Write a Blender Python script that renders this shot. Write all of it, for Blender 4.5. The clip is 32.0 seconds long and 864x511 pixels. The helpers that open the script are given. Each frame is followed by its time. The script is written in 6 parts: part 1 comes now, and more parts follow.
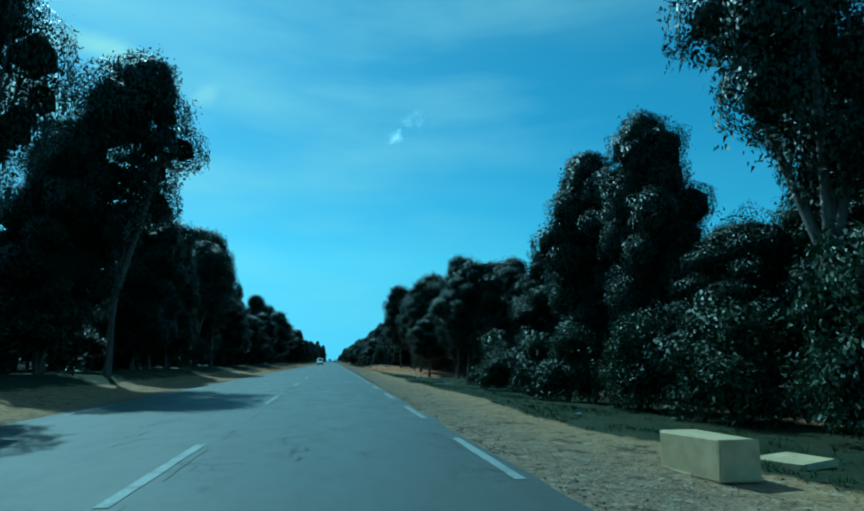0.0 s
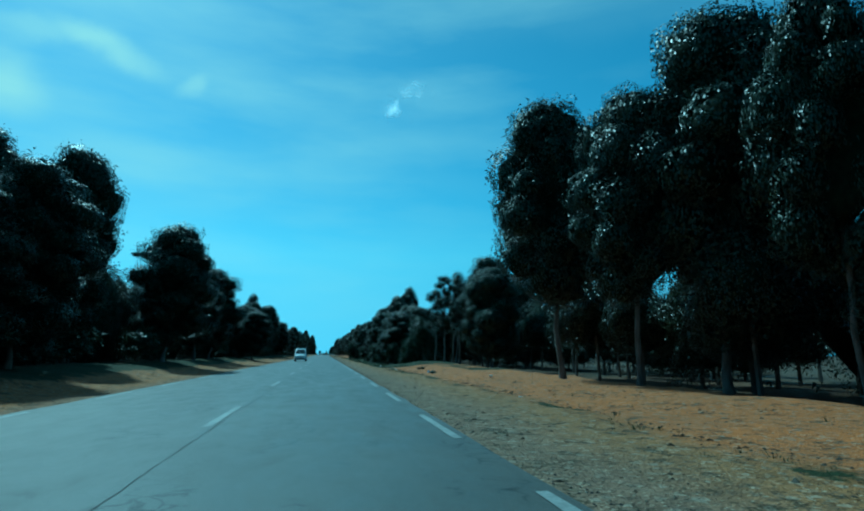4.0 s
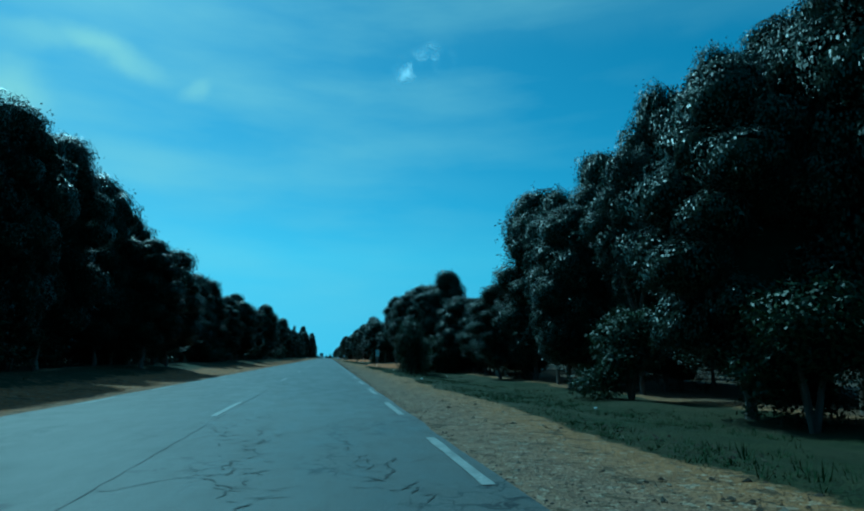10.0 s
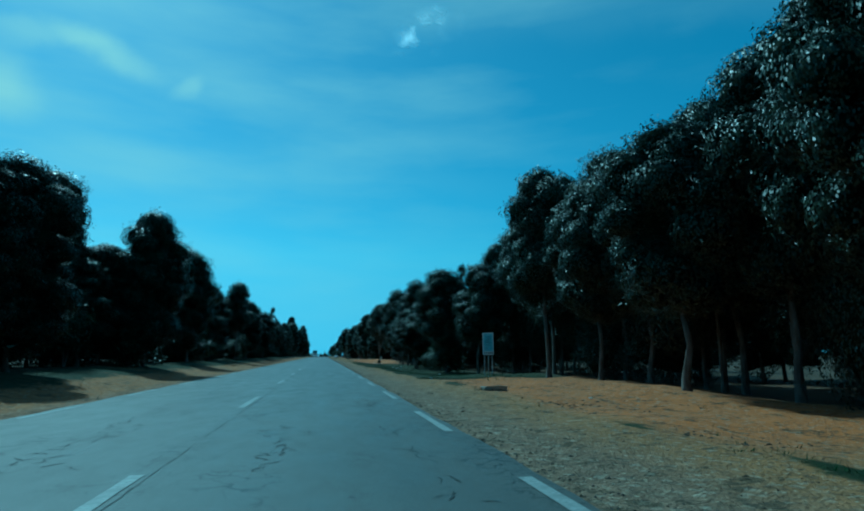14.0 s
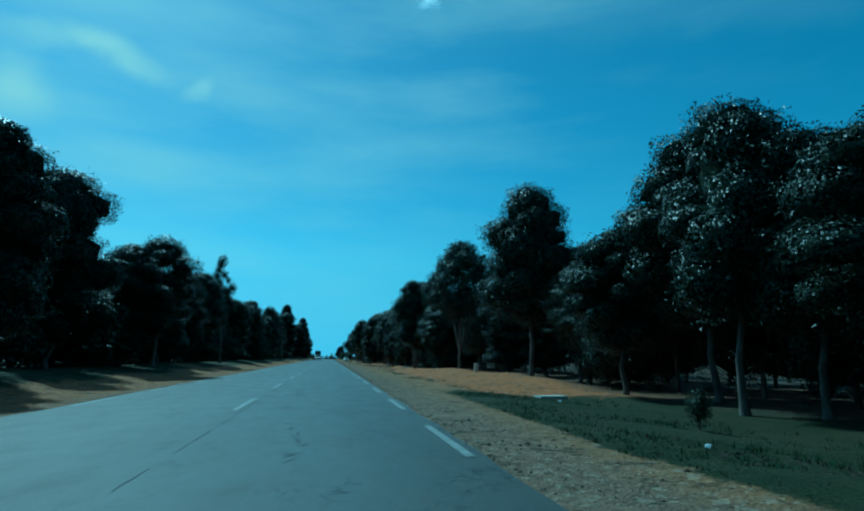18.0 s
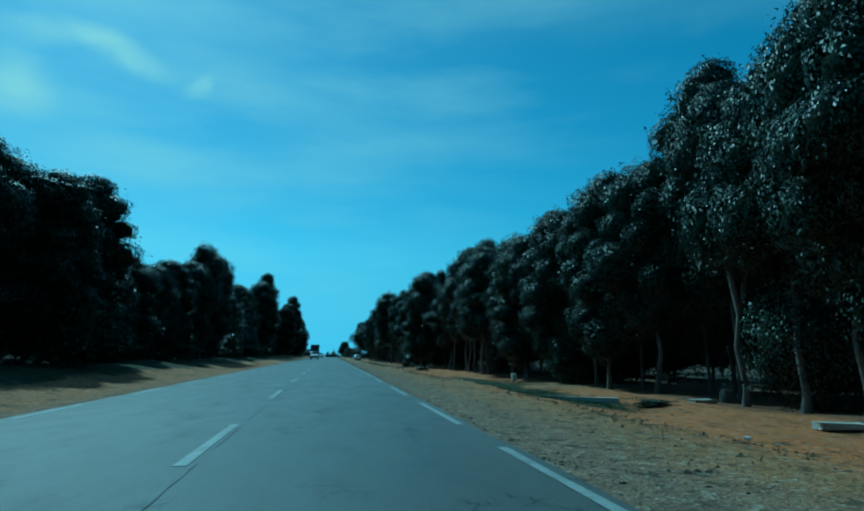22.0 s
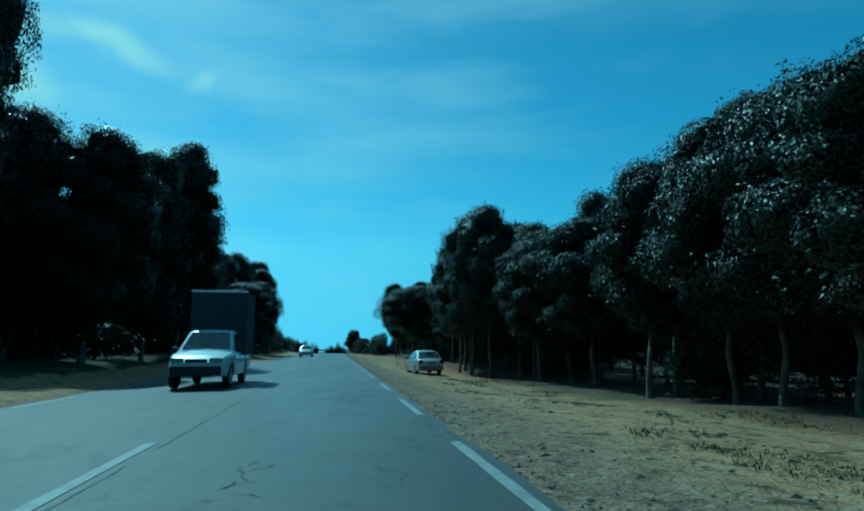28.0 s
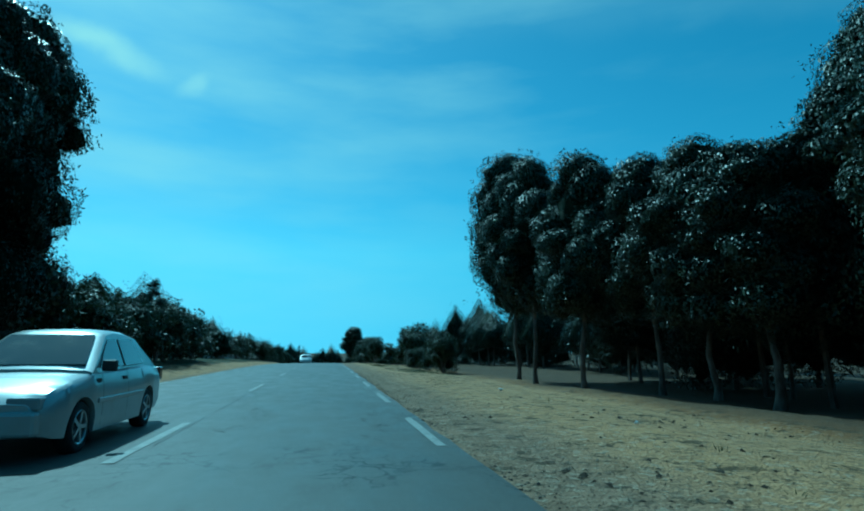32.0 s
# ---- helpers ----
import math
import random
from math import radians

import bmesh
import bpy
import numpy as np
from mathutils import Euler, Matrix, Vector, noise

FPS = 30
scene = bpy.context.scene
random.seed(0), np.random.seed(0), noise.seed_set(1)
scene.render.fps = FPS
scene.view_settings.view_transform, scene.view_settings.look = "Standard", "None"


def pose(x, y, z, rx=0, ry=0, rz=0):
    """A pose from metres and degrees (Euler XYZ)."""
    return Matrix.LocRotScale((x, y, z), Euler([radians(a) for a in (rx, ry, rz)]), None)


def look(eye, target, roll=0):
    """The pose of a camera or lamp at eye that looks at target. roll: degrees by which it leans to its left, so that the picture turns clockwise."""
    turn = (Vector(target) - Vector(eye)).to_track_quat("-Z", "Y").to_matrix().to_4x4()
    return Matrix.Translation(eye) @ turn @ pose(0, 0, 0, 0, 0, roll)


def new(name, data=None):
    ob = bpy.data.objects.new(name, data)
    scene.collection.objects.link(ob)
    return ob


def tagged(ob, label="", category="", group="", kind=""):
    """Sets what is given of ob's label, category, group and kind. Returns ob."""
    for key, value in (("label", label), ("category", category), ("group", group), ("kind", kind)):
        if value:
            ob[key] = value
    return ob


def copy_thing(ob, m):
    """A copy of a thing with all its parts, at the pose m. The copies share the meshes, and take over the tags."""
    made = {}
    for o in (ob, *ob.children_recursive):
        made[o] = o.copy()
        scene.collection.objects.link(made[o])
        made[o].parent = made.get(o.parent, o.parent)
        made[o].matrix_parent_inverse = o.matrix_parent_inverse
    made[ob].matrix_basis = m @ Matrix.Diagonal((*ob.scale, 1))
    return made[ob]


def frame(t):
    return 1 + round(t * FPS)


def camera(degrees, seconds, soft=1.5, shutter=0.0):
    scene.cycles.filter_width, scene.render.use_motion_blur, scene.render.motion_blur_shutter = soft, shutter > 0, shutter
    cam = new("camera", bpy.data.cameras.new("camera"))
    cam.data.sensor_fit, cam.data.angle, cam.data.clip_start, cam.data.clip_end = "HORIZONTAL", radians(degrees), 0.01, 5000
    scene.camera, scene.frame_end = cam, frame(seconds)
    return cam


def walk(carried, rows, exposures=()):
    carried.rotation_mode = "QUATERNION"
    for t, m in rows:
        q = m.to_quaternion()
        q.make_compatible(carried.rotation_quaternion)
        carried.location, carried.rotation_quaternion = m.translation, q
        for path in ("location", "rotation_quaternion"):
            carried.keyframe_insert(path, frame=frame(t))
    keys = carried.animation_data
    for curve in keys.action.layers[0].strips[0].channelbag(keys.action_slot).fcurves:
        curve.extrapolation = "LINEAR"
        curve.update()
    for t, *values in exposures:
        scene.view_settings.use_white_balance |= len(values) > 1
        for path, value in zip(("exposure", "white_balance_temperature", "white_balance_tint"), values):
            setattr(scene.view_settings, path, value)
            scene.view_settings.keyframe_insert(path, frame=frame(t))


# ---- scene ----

# camera, driven along the road in the right lane
cam = camera(75.0, 32.0, soft=2.0)
PATH = [
    (0, pose(-0.11, -0.00, 1.15, 100.63, -0.11, -9.74)),
    (0.5, pose(-0.12, 8.22, 1.15, 100.23, -0.23, -10.43)),
    (1, pose(-0.13, 16.45, 1.15, 99.95, 0.35, -10.30)),
    (1.5, pose(-0.15, 24.69, 1.15, 100.09, 0.20, -9.97)),
    (2, pose(-0.16, 32.94, 1.14, 100.28, -0.11, -9.86)),
    (2.5, pose(-0.15, 41.19, 1.15, 100.58, -0.05, -10.32)),
    (3, pose(-0.13, 49.45, 1.15, 100.56, 0.12, -10.37)),
    (3.5, pose(-0.10, 57.71, 1.15, 99.88, -0.18, -10.61)),
    (5.5, pose(-0.08, 90.81, 1.15, 100.18, 0.05, -10.78)),
    (6, pose(-0.05, 99.11, 1.14, 100.38, -0.04, -10.42)),
    (6.5, pose(-0.00, 107.43, 1.15, 100.58, -0.25, -10.01)),
    (7, pose(0.05, 115.76, 1.14, 100.14, -0.43, -10.36)),
    (7.5, pose(0.12, 124.10, 1.15, 100.70, 0.02, -11.04)),
    (8, pose(0.18, 132.44, 1.14, 100.32, 0.01, -10.87)),
    (8.5, pose(0.24, 140.79, 1.15, 100.16, 0.14, -10.74)),
    (9, pose(0.28, 149.12, 1.15, 100.20, -0.29, -10.37)),
    (9.5, pose(0.30, 157.46, 1.15, 100.54, 0.04, -10.24)),
    (10, pose(0.29, 165.75, 1.15, 100.15, 0.10, -10.26)),
    (10.5, pose(0.26, 173.99, 1.15, 100.12, 0.26, -10.32)),
    (11, pose(0.20, 182.20, 1.14, 100.08, 0.57, -10.36)),
    (11.5, pose(0.12, 190.42, 1.15, 100.37, 0.18, -10.28)),
    (12, pose(0.03, 198.65, 1.15, 99.92, -0.24, -10.38)),
    (12.5, pose(-0.05, 206.88, 1.15, 100.17, 0.00, -10.24)),
    (13, pose(-0.11, 215.08, 1.16, 100.34, -0.29, -10.38)),
    (13.5, pose(-0.14, 223.23, 1.15, 100.13, -0.35, -10.51)),
    (14, pose(-0.14, 231.34, 1.15, 99.91, 0.42, -10.82)),
    (14.5, pose(-0.10, 239.44, 1.15, 100.05, -0.18, -10.57)),
    (16.5, pose(0.00, 272.44, 1.15, 99.66, -0.22, -10.22)),
    (17, pose(0.01, 280.83, 1.14, 99.95, 0.55, -10.05)),
    (17.5, pose(0.05, 289.24, 1.15, 100.50, 0.21, -10.25)),
    (18, pose(0.08, 297.62, 1.15, 100.23, -0.23, -10.19)),
    (18.5, pose(0.09, 305.94, 1.15, 100.04, -0.39, -9.96)),
    (19, pose(0.07, 314.23, 1.15, 100.21, -0.19, -9.81)),
    (19.5, pose(0.02, 322.51, 1.15, 100.08, 0.12, -9.86)),
    (20, pose(-0.05, 330.78, 1.15, 100.38, 0.36, -9.94)),
    (20.5, pose(-0.15, 339.06, 1.15, 99.87, 0.09, -9.75)),
    (21, pose(-0.26, 347.33, 1.14, 100.11, 0.46, -9.50)),
    (21.5, pose(-0.35, 355.55, 1.15, 100.49, 0.03, -9.61)),
    (22, pose(-0.41, 363.71, 1.14, 99.98, -0.36, -10.12)),
    (22.5, pose(-0.42, 371.84, 1.15, 100.03, 0.13, -10.47)),
    (23, pose(-0.41, 379.96, 1.16, 99.88, 0.08, -10.70)),
    (23.5, pose(-0.38, 388.05, 1.15, 99.70, 0.04, -10.80)),
    (24, pose(-0.31, 396.13, 1.15, 99.55, -0.13, -10.81)),
    (24.5, pose(-0.20, 404.24, 1.15, 100.24, -0.26, -10.67)),
    (25, pose(-0.08, 412.41, 1.15, 99.53, -0.13, -10.56)),
    (25.5, pose(0.03, 420.58, 1.15, 99.55, -0.10, -10.51)),
    (27.5, pose(0.29, 453.63, 1.15, 99.83, 0.27, -9.94)),
    (28, pose(0.26, 461.99, 1.15, 99.30, -0.06, -9.68)),
    (28.5, pose(0.21, 470.36, 1.15, 99.81, 0.23, -9.56)),
    (29, pose(0.16, 478.72, 1.14, 99.43, -0.04, -9.95)),
    (29.5, pose(0.16, 486.98, 1.16, 99.94, -0.87, -10.27)),
    (30, pose(0.19, 495.16, 1.14, 99.78, -0.62, -10.64)),
    (30.5, pose(0.24, 503.23, 1.15, 99.91, 0.35, -10.82)),
    (31, pose(0.28, 511.28, 1.16, 99.72, 0.48, -10.80)),
    (31.5, pose(0.32, 519.31, 1.15, 99.78, -0.07, -10.44)),
    (32, pose(0.34, 527.35, 1.15, 99.68, 0.18, -10.40)),
]
walk(cam, PATH, exposures=((0.0, 0.05, 3500, -38), (4.5, 0.05, 3500, -38), (8.0, -0.20, 3390, -38),
                           (24.0, -0.20, 3400, -38), (28.0, -0.03, 3490, -38), (32.0, 0.08, 3490, -38)))

# daylight: sun ahead and to the left, clear sky with thin high haze
SUN_AZ, SUN_EL = 27.0, 48.0
world = bpy.data.worlds.new("sky")
scene.world = world
world.use_nodes = True
wn, wl = world.node_tree.nodes, world.node_tree.links
sky = wn.new("ShaderNodeTexSky")
sky.sky_type, sky.sun_disc = "NISHITA", False
sky.sun_elevation, sky.sun_rotation = radians(SUN_EL), radians(-SUN_AZ)
sky.air_density, sky.dust_density, sky.ozone_density = 1.0, 0.5, 2.6
bg = wn["Background"]
bg.inputs["Strength"].default_value = 0.1
coord = wn.new("ShaderNodeTexCoord")
# the haze keeps the lowest sky as blue as the sky a few degrees up
split = wn.new("ShaderNodeSeparateXYZ")
lift = wn.new("ShaderNodeMath")
lift.operation = "MAXIMUM"
lift.inputs[1].default_value = 0.17
join = wn.new("ShaderNodeCombineXYZ")
wl.new(coord.outputs["Generated"], split.inputs[0])
wl.new(split.outputs["Z"], lift.inputs[0])
wl.new(split.outputs["X"], join.inputs["X"])
wl.new(split.outputs["Y"], join.inputs["Y"])
wl.new(lift.outputs[0], join.inputs["Z"])
wl.new(join.outputs[0], sky.inputs["Vector"])
stretch = wn.new("ShaderNodeMapping")
stretch.inputs["Scale"].default_value = (1.3, 0.8, 5.5)
stretch.inputs["Rotation"].default_value = (0.1, 0.25, 0.4)
wisps = wn.new("ShaderNodeTexNoise")
wisps.inputs["Scale"].default_value, wisps.inputs["Detail"].default_value = 2.0, 6.0
wisps.inputs["Roughness"].default_value = 0.5
ramp = wn.new("ShaderNodeMapRange")
ramp.inputs["From Min"].default_value, ramp.inputs["From Max"].default_value = 0.42, 0.72
ramp.inputs["To Max"].default_value = 1.0
haze = wn.new("ShaderNodeMixRGB")
haze.inputs["Color2"].default_value = (7.5, 7.4, 7.2, 1)
haze.use_clamp = False
wl.new(coord.outputs["Generated"], stretch.inputs["Vector"])
wl.new(stretch.outputs["Vector"], wisps.inputs["Vector"])
wl.new(wisps.outputs["Fac"], ramp.inputs["Value"])
# thin cirrus shows brightest towards the sun
towards = wn.new("ShaderNodeVectorMath")
towards.operation = "DOT_PRODUCT"
towards.inputs[1].default_value = (-math.sin(radians(SUN_AZ)) * math.cos(radians(SUN_EL)), math.cos(radians(SUN_AZ)) * math.cos(radians(SUN_EL)),
                                   math.sin(radians(SUN_EL)))
glare = wn.new("ShaderNodeMapRange")
glare.inputs["From Min"].default_value, glare.inputs["From Max"].default_value = 0.55, 0.95
glare.inputs["To Min"].default_value, glare.inputs["To Max"].default_value = 0.06, 0.45
veil = wn.new("ShaderNodeMath")
veil.operation = "MULTIPLY"
wl.new(coord.outputs["Generated"], towards.inputs[0])
wl.new(towards.outputs["Value"], glare.inputs["Value"])
wl.new(ramp.outputs["Result"], veil.inputs[0])
wl.new(glare.outputs["Result"], veil.inputs[1])
wl.new(sky.outputs["Color"], haze.inputs["Color1"])
# a few single wisps of cirrus, each round a direction (x / y, z / y)
flat = wn.new("ShaderNodeVectorMath")
flat.operation = "DIVIDE"
ahead = wn.new("ShaderNodeCombineXYZ")
for k in "XYZ":
    wl.new(split.outputs["Y"], ahead.inputs[k])
wl.new(coord.outputs["Generated"], flat.inputs[0])
wl.new(ahead.outputs[0], flat.inputs[1])
curl = wn.new("ShaderNodeTexNoise")
curl.inputs["Scale"].default_value, curl.inputs["Detail"].default_value = 6.0, 5.0
wl.new(flat.outputs["Vector"], curl.inputs["Vector"])
warp = wn.new("ShaderNodeVectorMath")
warp.operation = "MULTIPLY_ADD"
warp.inputs[1].default_value = (0.10, 0.10, 0.10)
wl.new(curl.outputs["Color"], warp.inputs[0])
wl.new(flat.outputs["Vector"], warp.inputs[2])
cirrus = None
for u, v, lean, length, width, strength in ((-0.50, 0.545, 4, 0.13, 0.034, 0.50), (-0.385, 0.528, -24, 0.085, 0.026, 0.62), (-0.255, 0.474, 35, 0.030, 0.020, 0.36),
                                            (-0.545, 0.450, -35, 0.075, 0.055, 0.55), (0.75, 0.76, 11, 0.75, 0.075, 0.08), (-0.2, 0.33, -2, 0.55, 0.045, 0.10)):
    move = wn.new("ShaderNodeVectorMath")
    move.operation = "SUBTRACT"
    move.inputs[1].default_value = (u + 0.05, 1.05, v + 0.05)
    spin = wn.new("ShaderNodeMapping")
    spin.inputs["Rotation"].default_value = (0, radians(lean), 0)
    size = wn.new("ShaderNodeVectorMath")
    size.operation = "MULTIPLY"
    size.inputs[1].default_value = (1 / length, 0, 1 / width)
    reach = wn.new("ShaderNodeVectorMath")
    reach.operation = "LENGTH"
    fade = wn.new("ShaderNodeMapRange")
    fade.interpolation_type = "SMOOTHERSTEP"
    fade.inputs["From Min"].default_value, fade.inputs["From Max"].default_value = 1.5, 0.0
    fade.inputs["To Max"].default_value = strength
    wl.new(warp.outputs["Vector"], move.inputs[0])
    wl.new(move.outputs["Vector"], spin.inputs["Vector"])
    wl.new(spin.outputs["Vector"], size.inputs[0])
    wl.new(size.outputs["Vector"], reach.inputs[0])
    wl.new(reach.outputs["Value"], fade.inputs["Value"])
    total = wn.new("ShaderNodeMath")
    wl.new(fade.outputs["Result"], total.inputs[0])
    wl.new(cirrus if cirrus else veil.outputs["Value"], total.inputs[1])
    cirrus = total.outputs["Value"]
forward = wn.new("ShaderNodeMath")
forward.operation = "GREATER_THAN"
forward.inputs[1].default_value = 0.15
wl.new(split.outputs["Y"], forward.inputs[0])
chosen = wn.new("ShaderNodeMix")
wl.new(forward.outputs["Value"], chosen.inputs[0])
wl.new(veil.outputs["Value"], chosen.inputs[2])
wl.new(cirrus, chosen.inputs[3])
wl.new(chosen.outputs[0], haze.inputs["Fac"])
tint = wn.new("ShaderNodeMixRGB")
tint.blend_type = "MULTIPLY"
tint.inputs["Fac"].default_value, tint.inputs["Color2"].default_value = 1.0, (0.88, 0.88, 0.69, 1)
wl.new(haze.outputs["Color"], tint.inputs["Color1"])
wl.new(tint.outputs["Color"], bg.inputs["Color"])
sun = new("sun", bpy.data.lights.new("sun", "SUN"))
sun.data.energy, sun.data.angle, sun.data.color = 3.0, radians(0.5), (1.0, 0.90, 0.74)
sun.matrix_world = look((0, 0, 60), (60 * math.sin(radians(SUN_AZ)) * math.cos(radians(SUN_EL)),
                                      -60 * math.cos(radians(SUN_AZ)) * math.cos(radians(SUN_EL)),
                                      60 - 60 * math.sin(radians(SUN_EL))))


# ---- materials ----
def material(name, rough=0.8, metal=0.0, spec=0.5):
    m = bpy.data.materials.new(name)
    m.use_nodes = True
    b = m.node_tree.nodes["Principled BSDF"]
    b.inputs["Roughness"].default_value, b.inputs["Metallic"].default_value = rough, metal
    b.inputs["Specular IOR Level"].default_value = spec
    return m, m.node_tree.nodes, m.node_tree.links, b


def noise_tex(n, l, scale, detail=4.0, rough=0.55, vec=None, stretch=None):
    t = n.new("ShaderNodeTexNoise")
    t.inputs["Scale"].default_value, t.inputs["Detail"].default_value, t.inputs["Roughness"].default_value = scale, detail, rough
    if vec is None:
        vec = n.new("ShaderNodeTexCoord").outputs["Object"]
    if stretch:
        mp = n.new("ShaderNodeMapping")
        mp.inputs["Scale"].default_value = stretch
        l.new(vec, mp.inputs["Vector"])
        vec = mp.outputs["Vector"]
    l.new(vec, t.inputs["Vector"])
    return t.outputs["Fac"]


def ramp_of(n, l, fac, lo, hi, a=0.0, b=1.0):
    r = n.new("ShaderNodeMapRange")
    r.inputs["From Min"].default_value, r.inputs["From Max"].default_value = lo, hi
    r.inputs["To Min"].default_value, r.inputs["To Max"].default_value = a, b
    l.new(fac, r.inputs["Value"])
    return r.outputs["Result"]


def blend(n, l, fac, c1, c2, mode="MIX"):
    m = n.new("ShaderNodeMixRGB")
    m.blend_type = mode
    for socket, c in (("Color1", c1), ("Color2", c2)):
        if isinstance(c, tuple):
            m.inputs[socket].default_value = (*c, 1)
        else:
            l.new(c, m.inputs[socket])
    if isinstance(fac, float):
        m.inputs["Fac"].default_value = fac
    else:
        l.new(fac, m.inputs["Fac"])
    return m.outputs["Color"]


def bump(n, l, b, height, strength, distance=0.02):
    k = n.new("ShaderNodeBump")
    k.inputs["Strength"].default_value, k.inputs["Distance"].default_value = strength, distance
    l.new(height, k.inputs["Height"])
    l.new(k.outputs["Normal"], b.inputs["Normal"])


def plain(name, color, rough=0.6, metal=0.0, vary=0.25, scale=6.0, spec=0.5):
    """A surface of one colour with uneven tone and fine relief."""
    m, n, l, b = material(name, rough, metal, spec)
    f = noise_tex(n, l, scale, 5.0)
    dark = tuple(c * (1 - vary) for c in color)
    l.new(blend(n, l, ramp_of(n, l, f, 0.3, 0.7), dark, color), b.inputs["Base Color"])
    bump(n, l, b, noise_tex(n, l, scale * 9, 3.0), 0.15, 0.01)
    return m


def leaf_material(name, c1, c2, c3, rough=0.5, spec=0.3):
    m, n, l, b = material(name, rough, 0.0, spec)
    info = n.new("ShaderNodeObjectInfo").outputs["Random"]
    island = n.new("ShaderNodeNewGeometry").outputs["Random Per Island"]
    tone = blend(n, l, info, c1, c2)
    tone = blend(n, l, ramp_of(n, l, island, 0.75, 1.0), tone, c3)
    l.new(tone, b.inputs["Base Color"])
    tr = n.new("ShaderNodeBsdfTranslucent")
    l.new(tone, tr.inputs["Color"])
    mix = n.new("ShaderNodeMixShader")
    mix.inputs["Fac"].default_value = 0.10
    l.new(b.outputs["BSDF"], mix.inputs[1])
    l.new(tr.outputs["BSDF"], mix.inputs[2])
    l.new(mix.outputs["Shader"], n["Material Output"].inputs["Surface"])
    return m


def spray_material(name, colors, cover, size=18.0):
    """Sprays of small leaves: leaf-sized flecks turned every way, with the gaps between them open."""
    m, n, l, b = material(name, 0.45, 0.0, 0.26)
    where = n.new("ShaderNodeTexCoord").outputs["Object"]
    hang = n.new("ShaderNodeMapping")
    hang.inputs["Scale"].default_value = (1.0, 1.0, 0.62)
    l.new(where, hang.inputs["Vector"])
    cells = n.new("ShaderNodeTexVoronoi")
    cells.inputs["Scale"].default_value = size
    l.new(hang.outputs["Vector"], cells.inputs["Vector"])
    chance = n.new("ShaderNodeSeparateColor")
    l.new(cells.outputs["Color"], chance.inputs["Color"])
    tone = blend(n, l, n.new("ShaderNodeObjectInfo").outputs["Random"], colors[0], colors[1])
    # about a fifth run paler, the sparkle of lit leaves put into colour
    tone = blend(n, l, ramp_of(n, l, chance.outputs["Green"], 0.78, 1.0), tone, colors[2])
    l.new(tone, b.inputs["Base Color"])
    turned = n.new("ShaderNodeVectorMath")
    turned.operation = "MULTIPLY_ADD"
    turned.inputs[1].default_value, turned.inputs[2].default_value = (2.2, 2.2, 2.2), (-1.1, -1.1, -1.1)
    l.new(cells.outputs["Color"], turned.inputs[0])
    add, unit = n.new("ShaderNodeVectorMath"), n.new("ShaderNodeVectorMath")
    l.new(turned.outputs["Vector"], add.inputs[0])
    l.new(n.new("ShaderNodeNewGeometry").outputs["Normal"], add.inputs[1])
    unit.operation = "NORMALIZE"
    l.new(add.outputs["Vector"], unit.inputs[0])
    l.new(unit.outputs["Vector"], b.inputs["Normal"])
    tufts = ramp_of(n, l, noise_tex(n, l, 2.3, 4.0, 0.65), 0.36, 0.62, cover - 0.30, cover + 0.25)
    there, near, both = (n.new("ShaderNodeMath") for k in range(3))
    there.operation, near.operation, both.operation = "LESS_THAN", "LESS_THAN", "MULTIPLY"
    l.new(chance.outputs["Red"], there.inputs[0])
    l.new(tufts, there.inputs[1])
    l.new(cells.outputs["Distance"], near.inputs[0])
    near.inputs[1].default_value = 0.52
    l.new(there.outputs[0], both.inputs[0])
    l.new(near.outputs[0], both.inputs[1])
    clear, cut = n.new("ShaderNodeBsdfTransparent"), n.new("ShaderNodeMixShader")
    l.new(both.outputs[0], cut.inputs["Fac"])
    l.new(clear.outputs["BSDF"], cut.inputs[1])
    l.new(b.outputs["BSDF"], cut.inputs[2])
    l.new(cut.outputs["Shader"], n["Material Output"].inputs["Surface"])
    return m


# last tone: paler leaves, coloured as if they caught the light
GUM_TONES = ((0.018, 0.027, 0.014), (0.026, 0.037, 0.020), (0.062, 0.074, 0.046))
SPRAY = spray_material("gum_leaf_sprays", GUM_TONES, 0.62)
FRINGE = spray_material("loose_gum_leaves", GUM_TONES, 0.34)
# solid inside of crowns and shrubs, its dark colour painted in as shade
CORE = plain("crown_inner_shade", (0.018, 0.025, 0.014), 0.9, vary=0.6, scale=5.0, spec=0.05)
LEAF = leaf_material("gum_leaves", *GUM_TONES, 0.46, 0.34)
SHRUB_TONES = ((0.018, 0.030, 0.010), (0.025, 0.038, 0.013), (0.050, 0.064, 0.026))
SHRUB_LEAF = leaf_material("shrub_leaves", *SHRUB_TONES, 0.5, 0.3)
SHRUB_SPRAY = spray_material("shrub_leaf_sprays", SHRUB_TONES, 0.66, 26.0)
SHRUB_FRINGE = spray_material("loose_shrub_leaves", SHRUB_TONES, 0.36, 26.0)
GRASS = leaf_material("grass_blades", (0.016, 0.036, 0.007), (0.023, 0.042, 0.010), (0.056, 0.058, 0.022), 0.8, 0.15)


